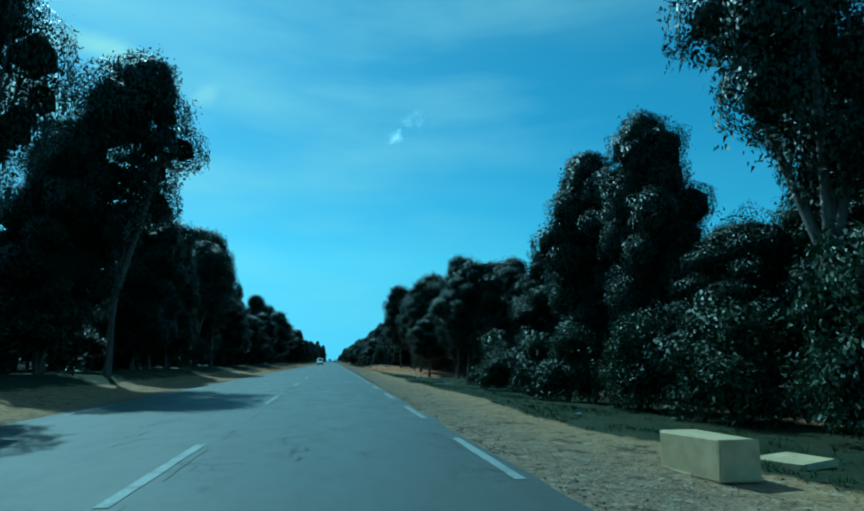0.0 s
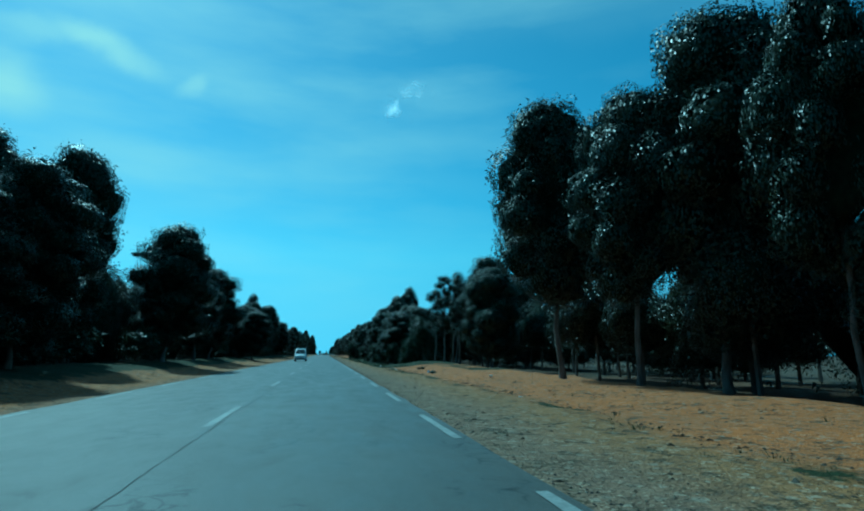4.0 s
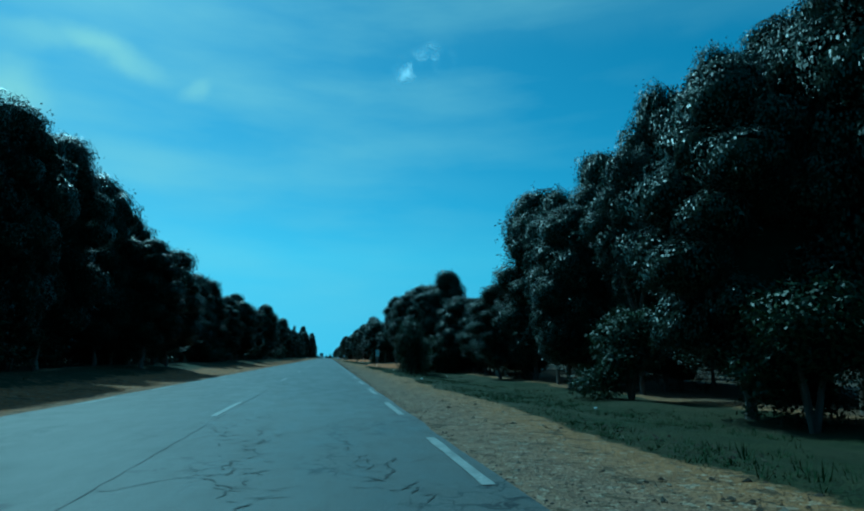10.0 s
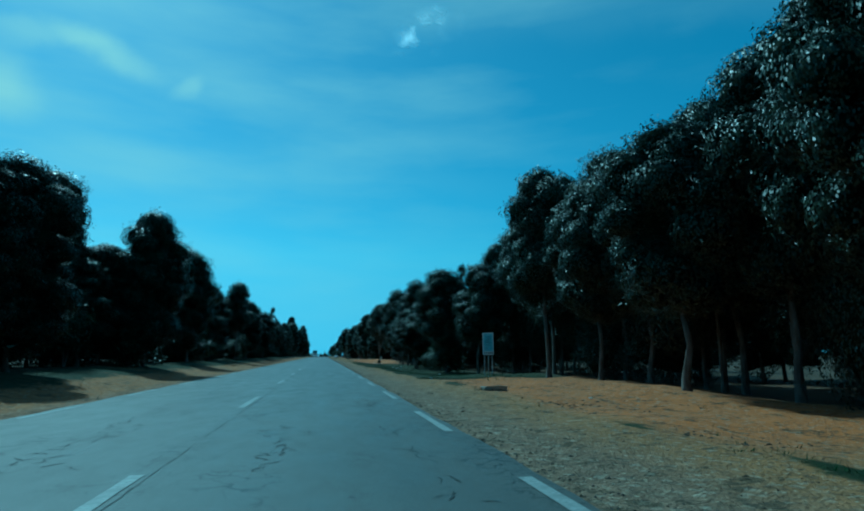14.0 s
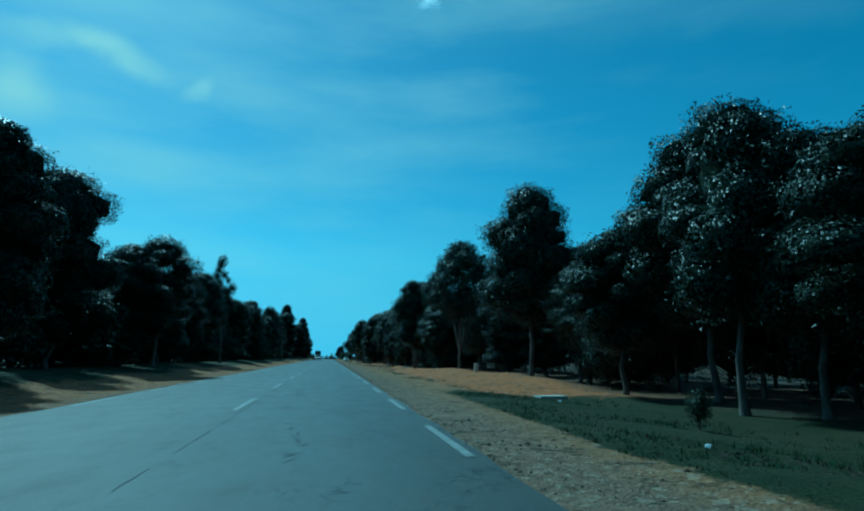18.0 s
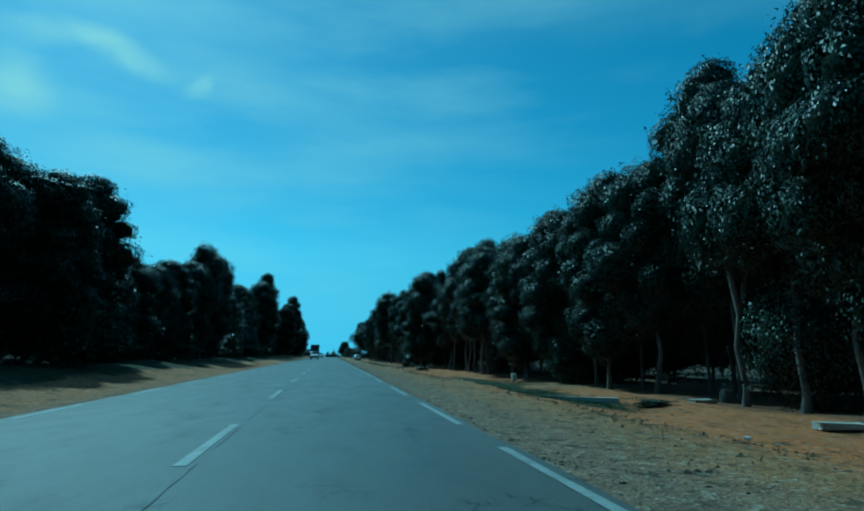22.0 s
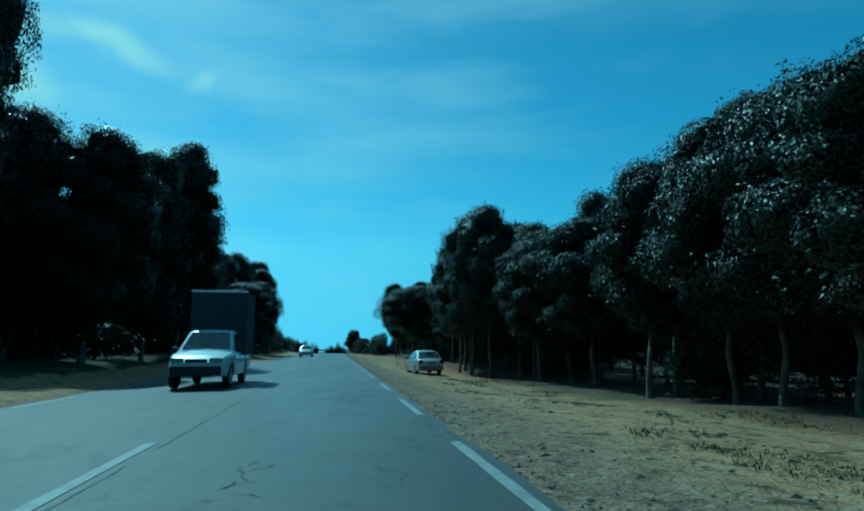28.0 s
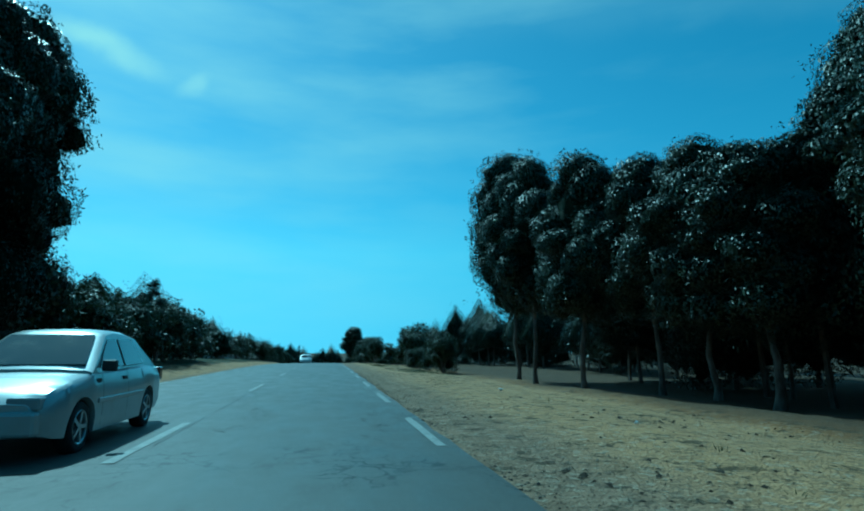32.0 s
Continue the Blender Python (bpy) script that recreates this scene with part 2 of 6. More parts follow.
def bark_material():
    m, n, l, b = material("gum_bark", 0.85)
    patch = noise_tex(n, l, 3.0, 5.0, 0.6, stretch=(2.5, 2.5, 0.6))
    fine = noise_tex(n, l, 14.0, 4.0, 0.6, stretch=(3, 3, 0.4))
    tone = blend(n, l, ramp_of(n, l, patch, 0.38, 0.62), (0.06, 0.048, 0.036), (0.18, 0.155, 0.125))
    l.new(blend(n, l, ramp_of(n, l, fine, 0.3, 0.75, 0.0, 0.6), tone, (0.09, 0.07, 0.055)), b.inputs["Base Color"])
    bump(n, l, b, fine, 0.5, 0.02)
    return m


BARK = bark_material()


def road_material():
    m, n, l, b = material("asphalt", 0.6, 0.0, 0.32)
    big = noise_tex(n, l, 0.25, 4.0, 0.55, stretch=(1.6, 0.35, 1))
    mid = noise_tex(n, l, 1.3, 5.0, 0.6, stretch=(1.5, 0.6, 1))
    grit = noise_tex(n, l, 60.0, 2.0, 0.6)
    tone = blend(n, l, ramp_of(n, l, big, 0.35, 0.65), (0.060, 0.058, 0.051), (0.088, 0.085, 0.075))
    tone = blend(n, l, ramp_of(n, l, mid, 0.55, 0.75, 0.0, 0.5), tone, (0.045, 0.043, 0.038))
    tone = blend(n, l, ramp_of(n, l, grit, 0.45, 0.7, 0.0, 0.5), tone, (0.15, 0.145, 0.128))
    where = n.new("ShaderNodeTexCoord").outputs["Object"]
    bend = n.new("ShaderNodeTexNoise")
    bend.inputs["Scale"].default_value, bend.inputs["Detail"].default_value = 4.0, 4.0
    l.new(where, bend.inputs["Vector"])
    bent = n.new("ShaderNodeVectorMath")
    bent.operation = "MULTIPLY_ADD"
    bent.inputs[1].default_value = (0.5, 0.5, 0.0)
    l.new(bend.outputs["Color"], bent.inputs[0])
    l.new(where, bent.inputs[2])
    cells = n.new("ShaderNodeTexVoronoi")
    cells.feature = "DISTANCE_TO_EDGE"
    cells.inputs["Scale"].default_value = 3.0
    l.new(bent.outputs["Vector"], cells.inputs["Vector"])
    split = ramp_of(n, l, cells.outputs["Distance"], 0.018, 0.050, 1.0, 0.0)
    zone = ramp_of(n, l, noise_tex(n, l, 0.55, 4.0, 0.6, stretch=(1.6, 0.7, 1)), 0.53, 0.62)
    both = n.new("ShaderNodeMath")
    both.operation = "MULTIPLY"
    l.new(split, both.inputs[0])
    l.new(zone, both.inputs[1])
    tone = blend(n, l, both.outputs[0], tone, (0.014, 0.013, 0.012))
    l.new(tone, b.inputs["Base Color"])
    l.new(ramp_of(n, l, mid, 0.3, 0.7, 0.46, 0.62), b.inputs["Roughness"])
    bump(n, l, b, grit, 0.6, 0.008)
    return m


ROAD = road_material()
CRACK = plain("tarred_crack", (0.022, 0.021, 0.020), 0.75)


def paint_material():
    m, n, l, b = material("worn_road_paint", 0.65)
    worn = noise_tex(n, l, 3.0, 6.0, 0.7)
    flakes = noise_tex(n, l, 24.0, 3.0, 0.6)
    tone = blend(n, l, ramp_of(n, l, flakes, 0.35, 0.65), (0.20, 0.20, 0.185), (0.32, 0.32, 0.295))
    l.new(blend(n, l, ramp_of(n, l, worn, 0.48, 0.68, 0.0, 0.9), tone, (0.13, 0.128, 0.12)), b.inputs["Base Color"])
    bump(n, l, b, flakes, 0.2, 0.005)
    return m


PAINT = paint_material()


def ground_material():
    m, n, l, b = material("verge_soil", 0.95, 0.0, 0.2)
    def attr(name):
        a = n.new("ShaderNodeAttribute")
        a.attribute_name = name
        return a.outputs["Fac"]
    big = noise_tex(n, l, 0.35, 5.0, 0.6)
    mid = noise_tex(n, l, 2.2, 6.0, 0.65)
    fine = noise_tex(n, l, 13.0, 5.0, 0.7)
    dirt = blend(n, l, ramp_of(n, l, mid, 0.3, 0.7), (0.20, 0.110, 0.038), (0.34, 0.185, 0.066))
    red = blend(n, l, ramp_of(n, l, mid, 0.3, 0.7), (0.33, 0.122, 0.026), (0.50, 0.185, 0.042))
    tone = blend(n, l, attr("red"), dirt, red)
    tone = blend(n, l, attr("pale"), tone, blend(n, l, ramp_of(n, l, mid, 0.3, 0.7), (0.34, 0.22, 0.10), (0.52, 0.35, 0.17)))
    tone = blend(n, l, attr("rubble"), tone, blend(n, l, ramp_of(n, l, mid, 0.3, 0.7), (0.120, 0.090, 0.066), (0.245, 0.184, 0.130)))
    tone = blend(n, l, ramp_of(n, l, fine, 0.53, 0.66, 0.0, 0.75), tone, (0.10, 0.08, 0.06))
    specks = noise_tex(n, l, 17.0, 3.0, 0.6)
    tone = blend(n, l, ramp_of(n, l, specks, 0.60, 0.66, 0.0, 0.7), tone, (0.50, 0.42, 0.28))
    scraps = noise_tex(n, l, 1.7, 8.0, 0.78)
    tone = blend(n, l, ramp_of(n, l, scraps, 0.545, 0.585, 0.0, 0.85), tone, (0.055, 0.042, 0.022))
    chips = n.new("ShaderNodeTexVoronoi")
    chips.inputs["Scale"].default_value = 11.0
    l.new(n.new("ShaderNodeTexCoord").outputs["Object"], chips.inputs["Vector"])
    chip = n.new("ShaderNodeSeparateColor")
    l.new(chips.outputs["Color"], chip.inputs["Color"])
    tone = blend(n, l, ramp_of(n, l, chip.outputs["Red"], 0.80, 0.95, 0.0, 0.45), tone, (0.06, 0.048, 0.034))
    tone = blend(n, l, ramp_of(n, l, chip.outputs["Green"], 0.86, 0.97, 0.0, 0.40), tone, (0.46, 0.40, 0.29))
    grass = blend(n, l, ramp_of(n, l, mid, 0.35, 0.65), (0.010, 0.019, 0.003), (0.026, 0.034, 0.008))
    edge = n.new("ShaderNodeMath")
    edge.operation = "ADD"
    l.new(attr("grass"), edge.inputs[0])
    l.new(ramp_of(n, l, mid, 0.2, 0.8, -0.35, 0.35), edge.inputs[1])
    tone = blend(n, l, ramp_of(n, l, edge.outputs[0], 0.42, 0.62), tone, grass)
    dry = noise_tex(n, l, 5.0, 7.0, 0.75)
    tone = blend(n, l, ramp_of(n, l, dry, 0.56, 0.63, 0.0, 0.22), tone, (0.11, 0.085, 0.035))
    # leaf litter, its colour darkened to hold the shade under the trees too
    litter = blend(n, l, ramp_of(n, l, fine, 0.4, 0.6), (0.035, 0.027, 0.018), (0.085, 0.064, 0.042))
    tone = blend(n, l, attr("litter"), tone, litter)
    l.new(blend(n, l, ramp_of(n, l, big, 0.3, 0.7, 0.0, 0.3), tone, (0.12, 0.095, 0.06)), b.inputs["Base Color"])
    stones = n.new("ShaderNodeTexVoronoi")
    stones.inputs["Scale"].default_value = 16.0
    l.new(n.new("ShaderNodeTexCoord").outputs["Object"], stones.inputs["Vector"])
    rise = n.new("ShaderNodeMath")
    l.new(fine, rise.inputs[0])
    l.new(ramp_of(n, l, stones.outputs["Distance"], 0.0, 0.5, 0.5, 0.0), rise.inputs[1])
    bump(n, l, b, rise.outputs[0], 0.9, 0.05)
    return m


SOIL = ground_material()
CONCRETE = plain("weathered_concrete", (0.62, 0.57, 0.46), 0.85, vary=0.2, scale=4.0)


# ---- helpers for building ----
def mesh_object(name, verts, faces, mat, parent=None, label="", smooth=False):
    me = bpy.data.meshes.new(name)
    me.from_pydata([tuple(v) for v in verts], [], [tuple(f) for f in faces])
    me.materials.append(mat)
    if smooth:
        me.polygons.foreach_set("use_smooth", [True] * len(me.polygons))
    ob = new(name, me)
    ob.parent = parent
    return tagged(ob, label=label)


def part(name, bm, mat, parent, label="", smooth=False):
    me = bpy.data.meshes.new(name)
    bm.to_mesh(me)
    bm.free()
    me.materials.append(mat)
    if smooth:
        me.polygons.foreach_set("use_smooth", [True] * len(me.polygons))
    ob = new(name, me)
    ob.parent = parent
    return tagged(ob, label=label)


def boxes(*specs, bevel=0.0):
    """One bmesh of boxes given as (x0, y0, z0, x1, y1, z1)."""
    bm = bmesh.new()
    for x0, y0, z0, x1, y1, z1 in specs:
        bmesh.ops.create_cube(bm, size=1.0, matrix=Matrix.LocRotScale(
            ((x0 + x1) / 2, (y0 + y1) / 2, (z0 + z1) / 2), None, (x1 - x0, y1 - y0, z1 - z0)))
    if bevel:
        bmesh.ops.bevel(bm, geom=bm.edges[:], offset=bevel, segments=2, affect="EDGES", profile=0.5)
    return bm


def tube(points, radii, sides=7):
    """Verts and faces of a tapered tube along a line of points."""
    pts = [Vector(p) for p in points]
    vs, fs = [], []
    for i, p in enumerate(pts):
        way = (pts[min(i + 1, len(pts) - 1)] - pts[max(i - 1, 0)]).normalized()
        side = way.cross(Vector((0.31, 0.95, 0.05))).normalized()
        up = way.cross(side)
        for k in range(sides):
            a = 2 * math.pi * k / sides
            vs.append(p + (side * math.cos(a) + up * math.sin(a)) * radii[i])
    for i in range(len(pts) - 1):
        for k in range(sides):
            a, c = i * sides + k, i * sides + (k + 1) % sides
            fs.append((a, c, c + sides, a + sides))
    fs.append(tuple(range(len(vs) - sides, len(vs))))
    return vs, fs


def merge(pieces):
    vs, fs = [], []
    for v, f in pieces:
        o = len(vs)
        vs.extend(v)
        fs.extend(tuple(i + o for i in q) for q in f)
    return vs, fs


# ---- the lie of the land ----
def fall(y):
    """The road runs level, then over a crest and down."""
    if y < 565:
        return 0.0
    return -min(0.0002 * (min(y, 720) - 565) ** 2 + max(0.0, y - 720) * 0.037, 9.0)


BANK = 0.62  # height of the left verge over the road


RIDGE = ((56, 0.0), (64, 0.28), (90, 0.38), (113, 0.60), (118, 0.72), (123, 0.40), (130, 0.0), (240, 0.0), (249, 0.35), (262, 0.35), (270, 0.0), (320, 0.0), (329, 0.45), (349, 0.50), (362, 0.0))
RIDGE_Y, RIDGE_H = zip(*RIDGE)


def land(x, y):
    a = abs(x)
    if x > 0:
        z = -0.30 * min(1, max(0, (a - 5.0) / 3.0))
        f = min(1.0, max(0.0, (a - 4.8) / 4.0), max(0.0, (14.5 - a) / 3.0)) if a < 14.5 else 0.0
        z += float(np.interp(y, RIDGE_Y, RIDGE_H)) * f * f * (3 - 2 * f)
    else:
        f = min(1.0, max(0.0, (a - 7.0) / 4.5))
        z = BANK * f * f * (3 - 2 * f)
    dip = min(1.0, max(0.0, (y - 474) / 8), max(0.0, (514 - y) / 8)) if 474 < y < 514 else 0.0
    if x > 0:
        z -= 0.36 * dip * min(1.0, max(0.0, (x - 2.6) / 2.0))
    return z + fall(y)


def spans(y, table):
    """How far y lies within any of the stretches, with soft ends."""
    s = 0.0
    for a, c in table:
        s = max(s, min(1.0, max(0.0, (y - a) / 4 + 0.5), max(0.0, (c - y) / 4 + 0.5)))
    return s


GRASS_RIGHT = ((-60, 56), (114, 232), (258, 318), (353, 369), (378, 398), (426, 440), (446, 498), (560, 1200))
RED_RIGHT = ((56, 118), (238, 262), (292, 354), (364, 388), (396, 428), (436, 470), (496, 516))


def edge_wave(y):
    return 0.45 * noise.noise(Vector((y * 0.13, 1.0, 0.0))) + 0.25 * noise.noise(Vector((y * 0.5, 4.0, 0.0)))


def grass_inner(y):
    """Where the grass begins beside the dirt shoulder."""
    return 4.45 + edge_wave(y) + (1.9 if 350 < y < 370 or 377 < y < 398 or 470 < y < 500 else -0.55 if 284 < y < 318 else 0.0)


def build_ground():
    xs = [-3000, -900, -300, -120, -70, -45, -32, -26, -22, -19, -17, -15, -13.5, -12, -11, -10, -9.2, -8.5, -7.8, -7.1, -6.9, -6.5, -6.1,
          -5.4, -2, 1.2, 1.7, 1.95, 2.15, 2.4, 2.8, 3.2, 3.6, 4.0, 4.4, 4.8, 5.3, 5.8, 6.4, 7, 7.7, 8.4, 9.2, 10, 11, 12, 13.5, 15, 17, 19, 22, 26, 32,
          45, 70, 120, 300, 900, 3000]
    ys = [-900, -300, -120] + [-60 + 1.25 * k for k in range(560)] + [645 + 6 * k for k in range(1, 40)] + [930, 1050, 1300, 1800, 3000, 4500]
    vs, g, r, litter_shade, rb, pl = [], [], [], [], [], []
    for y in ys:
        for x in xs:
            z = land(x, y)
            if -5.8 < x < 1.9:
                z -= 0.25
            else:
                d = min(abs(x - 1.9), abs(x + 5.8)) if abs(x) < 40 else 30
                n1 = noise.noise(Vector((x * 0.35, y * 0.35, 3.0)))
                n2 = noise.noise(Vector((x * 1.1, y * 1.1, 7.0)))
                z += -0.03 + n1 * min(0.16, 0.03 * d) + n2 * (min(0.06, 0.012 * d) if x > 0 else min(0.11, 0.035 * d))
            vs.append((x, y, z))
            wob = edge_wave(y)
            if x > 0:
                band = spans(y, GRASS_RIGHT)
                outer = (8.6 if y > 320 else 12.6 if y > 256 else 11.6) + 2 * wob
                gr = band * (0.42 if y > 446 else 1.0) * min(1, max(0, (x - grass_inner(y)) / 0.6 + 0.5)) * min(1, max(0.25, (outer - x) / 1.0 + 0.5))
                streak = 0.80 * math.exp(-((x - 5.1 - wob) / 0.45) ** 2) + 0.30 * math.exp(-((x - 7.2 - wob) / 0.6) ** 2)
                streak *= 0.35 if y > 498 else 1.0
                gr = max(gr, streak * (1 - band) * (0.75 + 0.9 * noise.noise(Vector((y * 0.4, 9.0, x * 0.3)))))
                if 101 < y < 120 and x > 7.5:
                    gr = max(gr, min(1.0, (x - 7.5) / 2.5) * (0.66 + 1.1 * noise.noise(Vector((x * 0.30, y * 0.55, 17.0)))))
                rd = (0.3 if 262 < y < 316 else 1.0) * spans(y, RED_RIGHT) * min(1, max(0, (x - 4.6 - wob) / 1.2))
                # the litter mask also darkens the soil as the shade of the trees would
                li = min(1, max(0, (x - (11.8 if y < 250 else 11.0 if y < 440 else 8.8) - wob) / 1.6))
            else:
                gr = min(1, max(0, (-x - 8.4 - 2.5 * wob) / 1.0)) * (0.75 + wob)
                rd = 0.30
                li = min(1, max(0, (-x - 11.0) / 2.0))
            if abs(x) > 25:
                gr, rd = 0.5, 0.0
            g.append(gr)
            pl.append((0.8 if y > 448 else 0.6) * spans(y, ((-60, 66), (440, 900))) if x < 9 else 0.0)
            r.append(rd)
            litter_shade.append(li * 0.85)
            rb.append(0.75 * min(1, max(0, (4.2 + wob - x) / 1.4)) if x > 0 else 0.5 * min(1, max(0, (x + 7.1) / 0.7)))
    w = len(xs)
    fs = [(j * w + i, j * w + i + 1, (j + 1) * w + i + 1, (j + 1) * w + i) for j in range(len(ys) - 1) for i in range(w - 1)]
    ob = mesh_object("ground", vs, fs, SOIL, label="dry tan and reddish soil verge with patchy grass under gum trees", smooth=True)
    for nm, vals in (("grass", g), ("red", r), ("litter", litter_shade), ("rubble", rb), ("pale", pl)):
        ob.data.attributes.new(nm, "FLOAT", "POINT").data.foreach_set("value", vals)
    return tagged(ob, category="ground", kind="structure")


ground = build_ground()


def build_road():
    ys = [-60 + 1.0 * k for k in range(700)] + [640 + 6 * k for k in range(1, 70)]
    vs, fs = [], []
    for y in ys:
        right = 2.0 + 0.10 * noise.noise(Vector((0, y * 0.45, 0))) + 0.06 * noise.noise(Vector((5, y * 1.7, 0)))
        left = -6.10 + 0.12 * noise.noise(Vector((9, y * 0.45, 0))) + 0.06 * noise.noise(Vector((15, y * 1.7, 0)))
        z = fall(y)
        row = ((left, -0.14), (left + 0.03, -0.02), (-4.0, 0.0), (-1.85, 0.025), (0.5, 0.01), (right - 0.03, -0.015), (right, -0.14))
        vs += [(x, y, z + dz) for x, dz in row]
    for j in range(len(ys) - 1):
        for i in range(6):
            a = j * 7 + i
            fs.append((a, a + 1, a + 8, a + 7))
    ob = mesh_object("road", vs, fs, ROAD, label="straight grey two-lane asphalt road with worn surface")
    return tagged(ob, category="road", kind="structure")


road = build_road()


def road_z(x, y):
    return fall(y) + float(np.interp(x, (-6.1, -4.0, -1.85, 0.5, 2.1), (-0.02, 0.0, 0.025, 0.01, -0.015)))


def dash(x, y0, length, width):
    vs, fs = [], []
    k = 5
    for i in range(k + 1):
        y = y0 + length * i / k
        e = 0.02 * noise.noise(Vector((x, y * 3, 2)))
        for s in (-1, 1):
            vs.append((x + s * (width / 2 + e), y, road_z(x, y) + 0.006))
    for i in range(k):
        fs.append((2 * i, 2 * i + 1, 2 * i + 3, 2 * i + 2))
    return mesh_object("road_marking", vs, fs, PAINT, road)


def fill(known, step, lo, hi):
    """Dash positions: the known ones, with the rest spaced evenly between them."""
    out = []
    pts = sorted(known)
    y = pts[0] - step
    while y > lo:
        out.append(y)
        y -= step
    for a, c in zip(pts, pts[1:]):
        n = max(1, round((c - a) / step))
        out += [a + (c - a) * k / n for k in range(n)]
    y = pts[-1]
    while y < hi:
        out.append(y)
        y += step
    return sorted(out)


for y in fill((38, 49.2, 64.9, 75.5, 131.5, 146.5, 162.8, 177.5, 193.6, 208.9, 223.6, 296.6, 310.4, 327.9, 344.4, 361.2, 378.7, 395.6,
               412.6, 430.7, 440.6, 466.0, 503.8, 522.9), 11.0, -10, 700):
    dash(-1.85, y, 3.4, 0.13)
for y in fill((104.9, 138.1, 158.0, 171.0, 177.4, 221.8, 227.2, 240.0, 246.4, 291.3, 304.4, 353.4, 359.9, 373.2, 379.9, 387.8, 393.9, 403.5, 409.4,
               418.7, 424.5, 430.3, 483.9, 490.3, 534.5, 540.7), 6.2, -6, 640):
    dash(1.77, y, 6.1 if 104 < y < 120 else 4.3 if 350 < y < 400 else 3.1, 0.13)
for y in fill((20.0, 200.0, 400.0), 6.2, 0, 640):
    dash(-5.83, y, 2.9, 0.13)


# ---- gum trees ----
def ico(level):
    bm = bmesh.new()
    bmesh.ops.create_icosphere(bm, subdivisions=level, radius=1.0)
    v = np.array([q.co for q in bm.verts])
    f = [tuple(q.index for q in p.verts) for p in bm.faces]
    bm.free()
    return v, f


ICO_V, ICO_F = ico(1)
LOBE_V, LOBE_F = ico(2)
SMALL_V, SMALL_F = ico(3)


def leaves_on(tufts, out, per, size, spread, rng, droop=0.5):
    """Hanging leaves in tufts: one narrow triangle each."""
    k = len(tufts) * per
    base = np.repeat(tufts, per, 0) + rng.standard_normal((k, 3)) * spread
    way = np.repeat(out, per, 0) * 0.45 + rng.standard_normal((k, 3)) * 0.5
    way[:, 2] -= droop
    way /= np.linalg.norm(way, axis=1)[:, None]
    side = np.cross(way, rng.standard_normal((k, 3)))
    side /= np.linalg.norm(side, axis=1)[:, None]
    ln = size * (0.55 + 0.9 * rng.random((k, 1)))
    return np.stack([base + side * ln * 0.24, base - side * ln * 0.24, base + way * ln], 1).reshape(-1, 3)


def foliage(clumps, leaves, size, rng, core=0.8, droop=0.5, hull=None, per=6, axis=(0.0, 0.0), lobes=False):
    """Verts, faces and marks of a crown: leaf tufts over the outer side of rounded lobes (centre, radii), round a
    ragged inside coloured dark as its shade.
    hull: the mesh of one inner mass; with lobes, or without a hull, each lobe has one of its own."""
    C, R = np.array([c for c, r in clumps]), np.array([r for c, r in clumps])
    area = R[:, 0] * R[:, 1] + R[:, 1] * R[:, 2] + R[:, 0] * R[:, 2]
    want = max(8, leaves // per)
    pick = rng.choice(len(C), size=want * 4, p=area / area.sum())
    d = rng.standard_normal((len(pick), 3))
    d /= np.linalg.norm(d, axis=1)[:, None]
    pts = C[pick] + d * R[pick] * (0.84 + 0.26 * rng.random((len(pick), 1)))
    buried = np.zeros(len(pts), bool)
    for c, r in zip(C, R):
        buried |= (((pts - c) / r) ** 2).sum(1) < 0.60
    keep = np.flatnonzero(~buried)[:want]
    leaf = leaves_on(pts[keep], d[keep], per, size, size * 0.85, rng, droop)
    k = len(leaf) // 3
    vs, fs, mark = [leaf], [(3 * i, 3 * i + 1, 3 * i + 2) for i in range(k)], [0] * k
    o = 3 * k
    if hull:
        hv, hf = hull
        lo, hi = (C - R)[:, 2].min(), (C + R)[:, 2].max()
        mid = np.array([axis[0], axis[1], lo + 0.48 * (hi - lo)])
        reach = np.full(len(hv), 0.25)
        for c, r in zip(C, R):
            p, q = (mid - c) / r, hv / r
            aa, bb, cc = (q * q).sum(1), (q * p).sum(1), (p * p).sum() - 1
            disc = bb * bb - aa * cc
            ok = disc > 0
            far = (-bb[ok] + np.sqrt(disc[ok])) / aa[ok]
            reach[ok] = np.maximum(reach[ok], far)
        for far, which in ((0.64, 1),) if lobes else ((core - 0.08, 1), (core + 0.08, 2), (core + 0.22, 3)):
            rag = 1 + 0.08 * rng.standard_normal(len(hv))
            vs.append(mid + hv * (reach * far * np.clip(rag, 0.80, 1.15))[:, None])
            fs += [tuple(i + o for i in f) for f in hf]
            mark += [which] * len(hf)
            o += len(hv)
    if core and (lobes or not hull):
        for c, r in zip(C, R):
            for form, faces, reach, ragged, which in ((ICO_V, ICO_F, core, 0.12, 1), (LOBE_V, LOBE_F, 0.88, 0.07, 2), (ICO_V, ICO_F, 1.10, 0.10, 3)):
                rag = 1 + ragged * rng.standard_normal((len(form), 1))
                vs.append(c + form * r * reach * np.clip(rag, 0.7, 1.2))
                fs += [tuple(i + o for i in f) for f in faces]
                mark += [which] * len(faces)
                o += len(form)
    return np.concatenate(vs), fs, mark


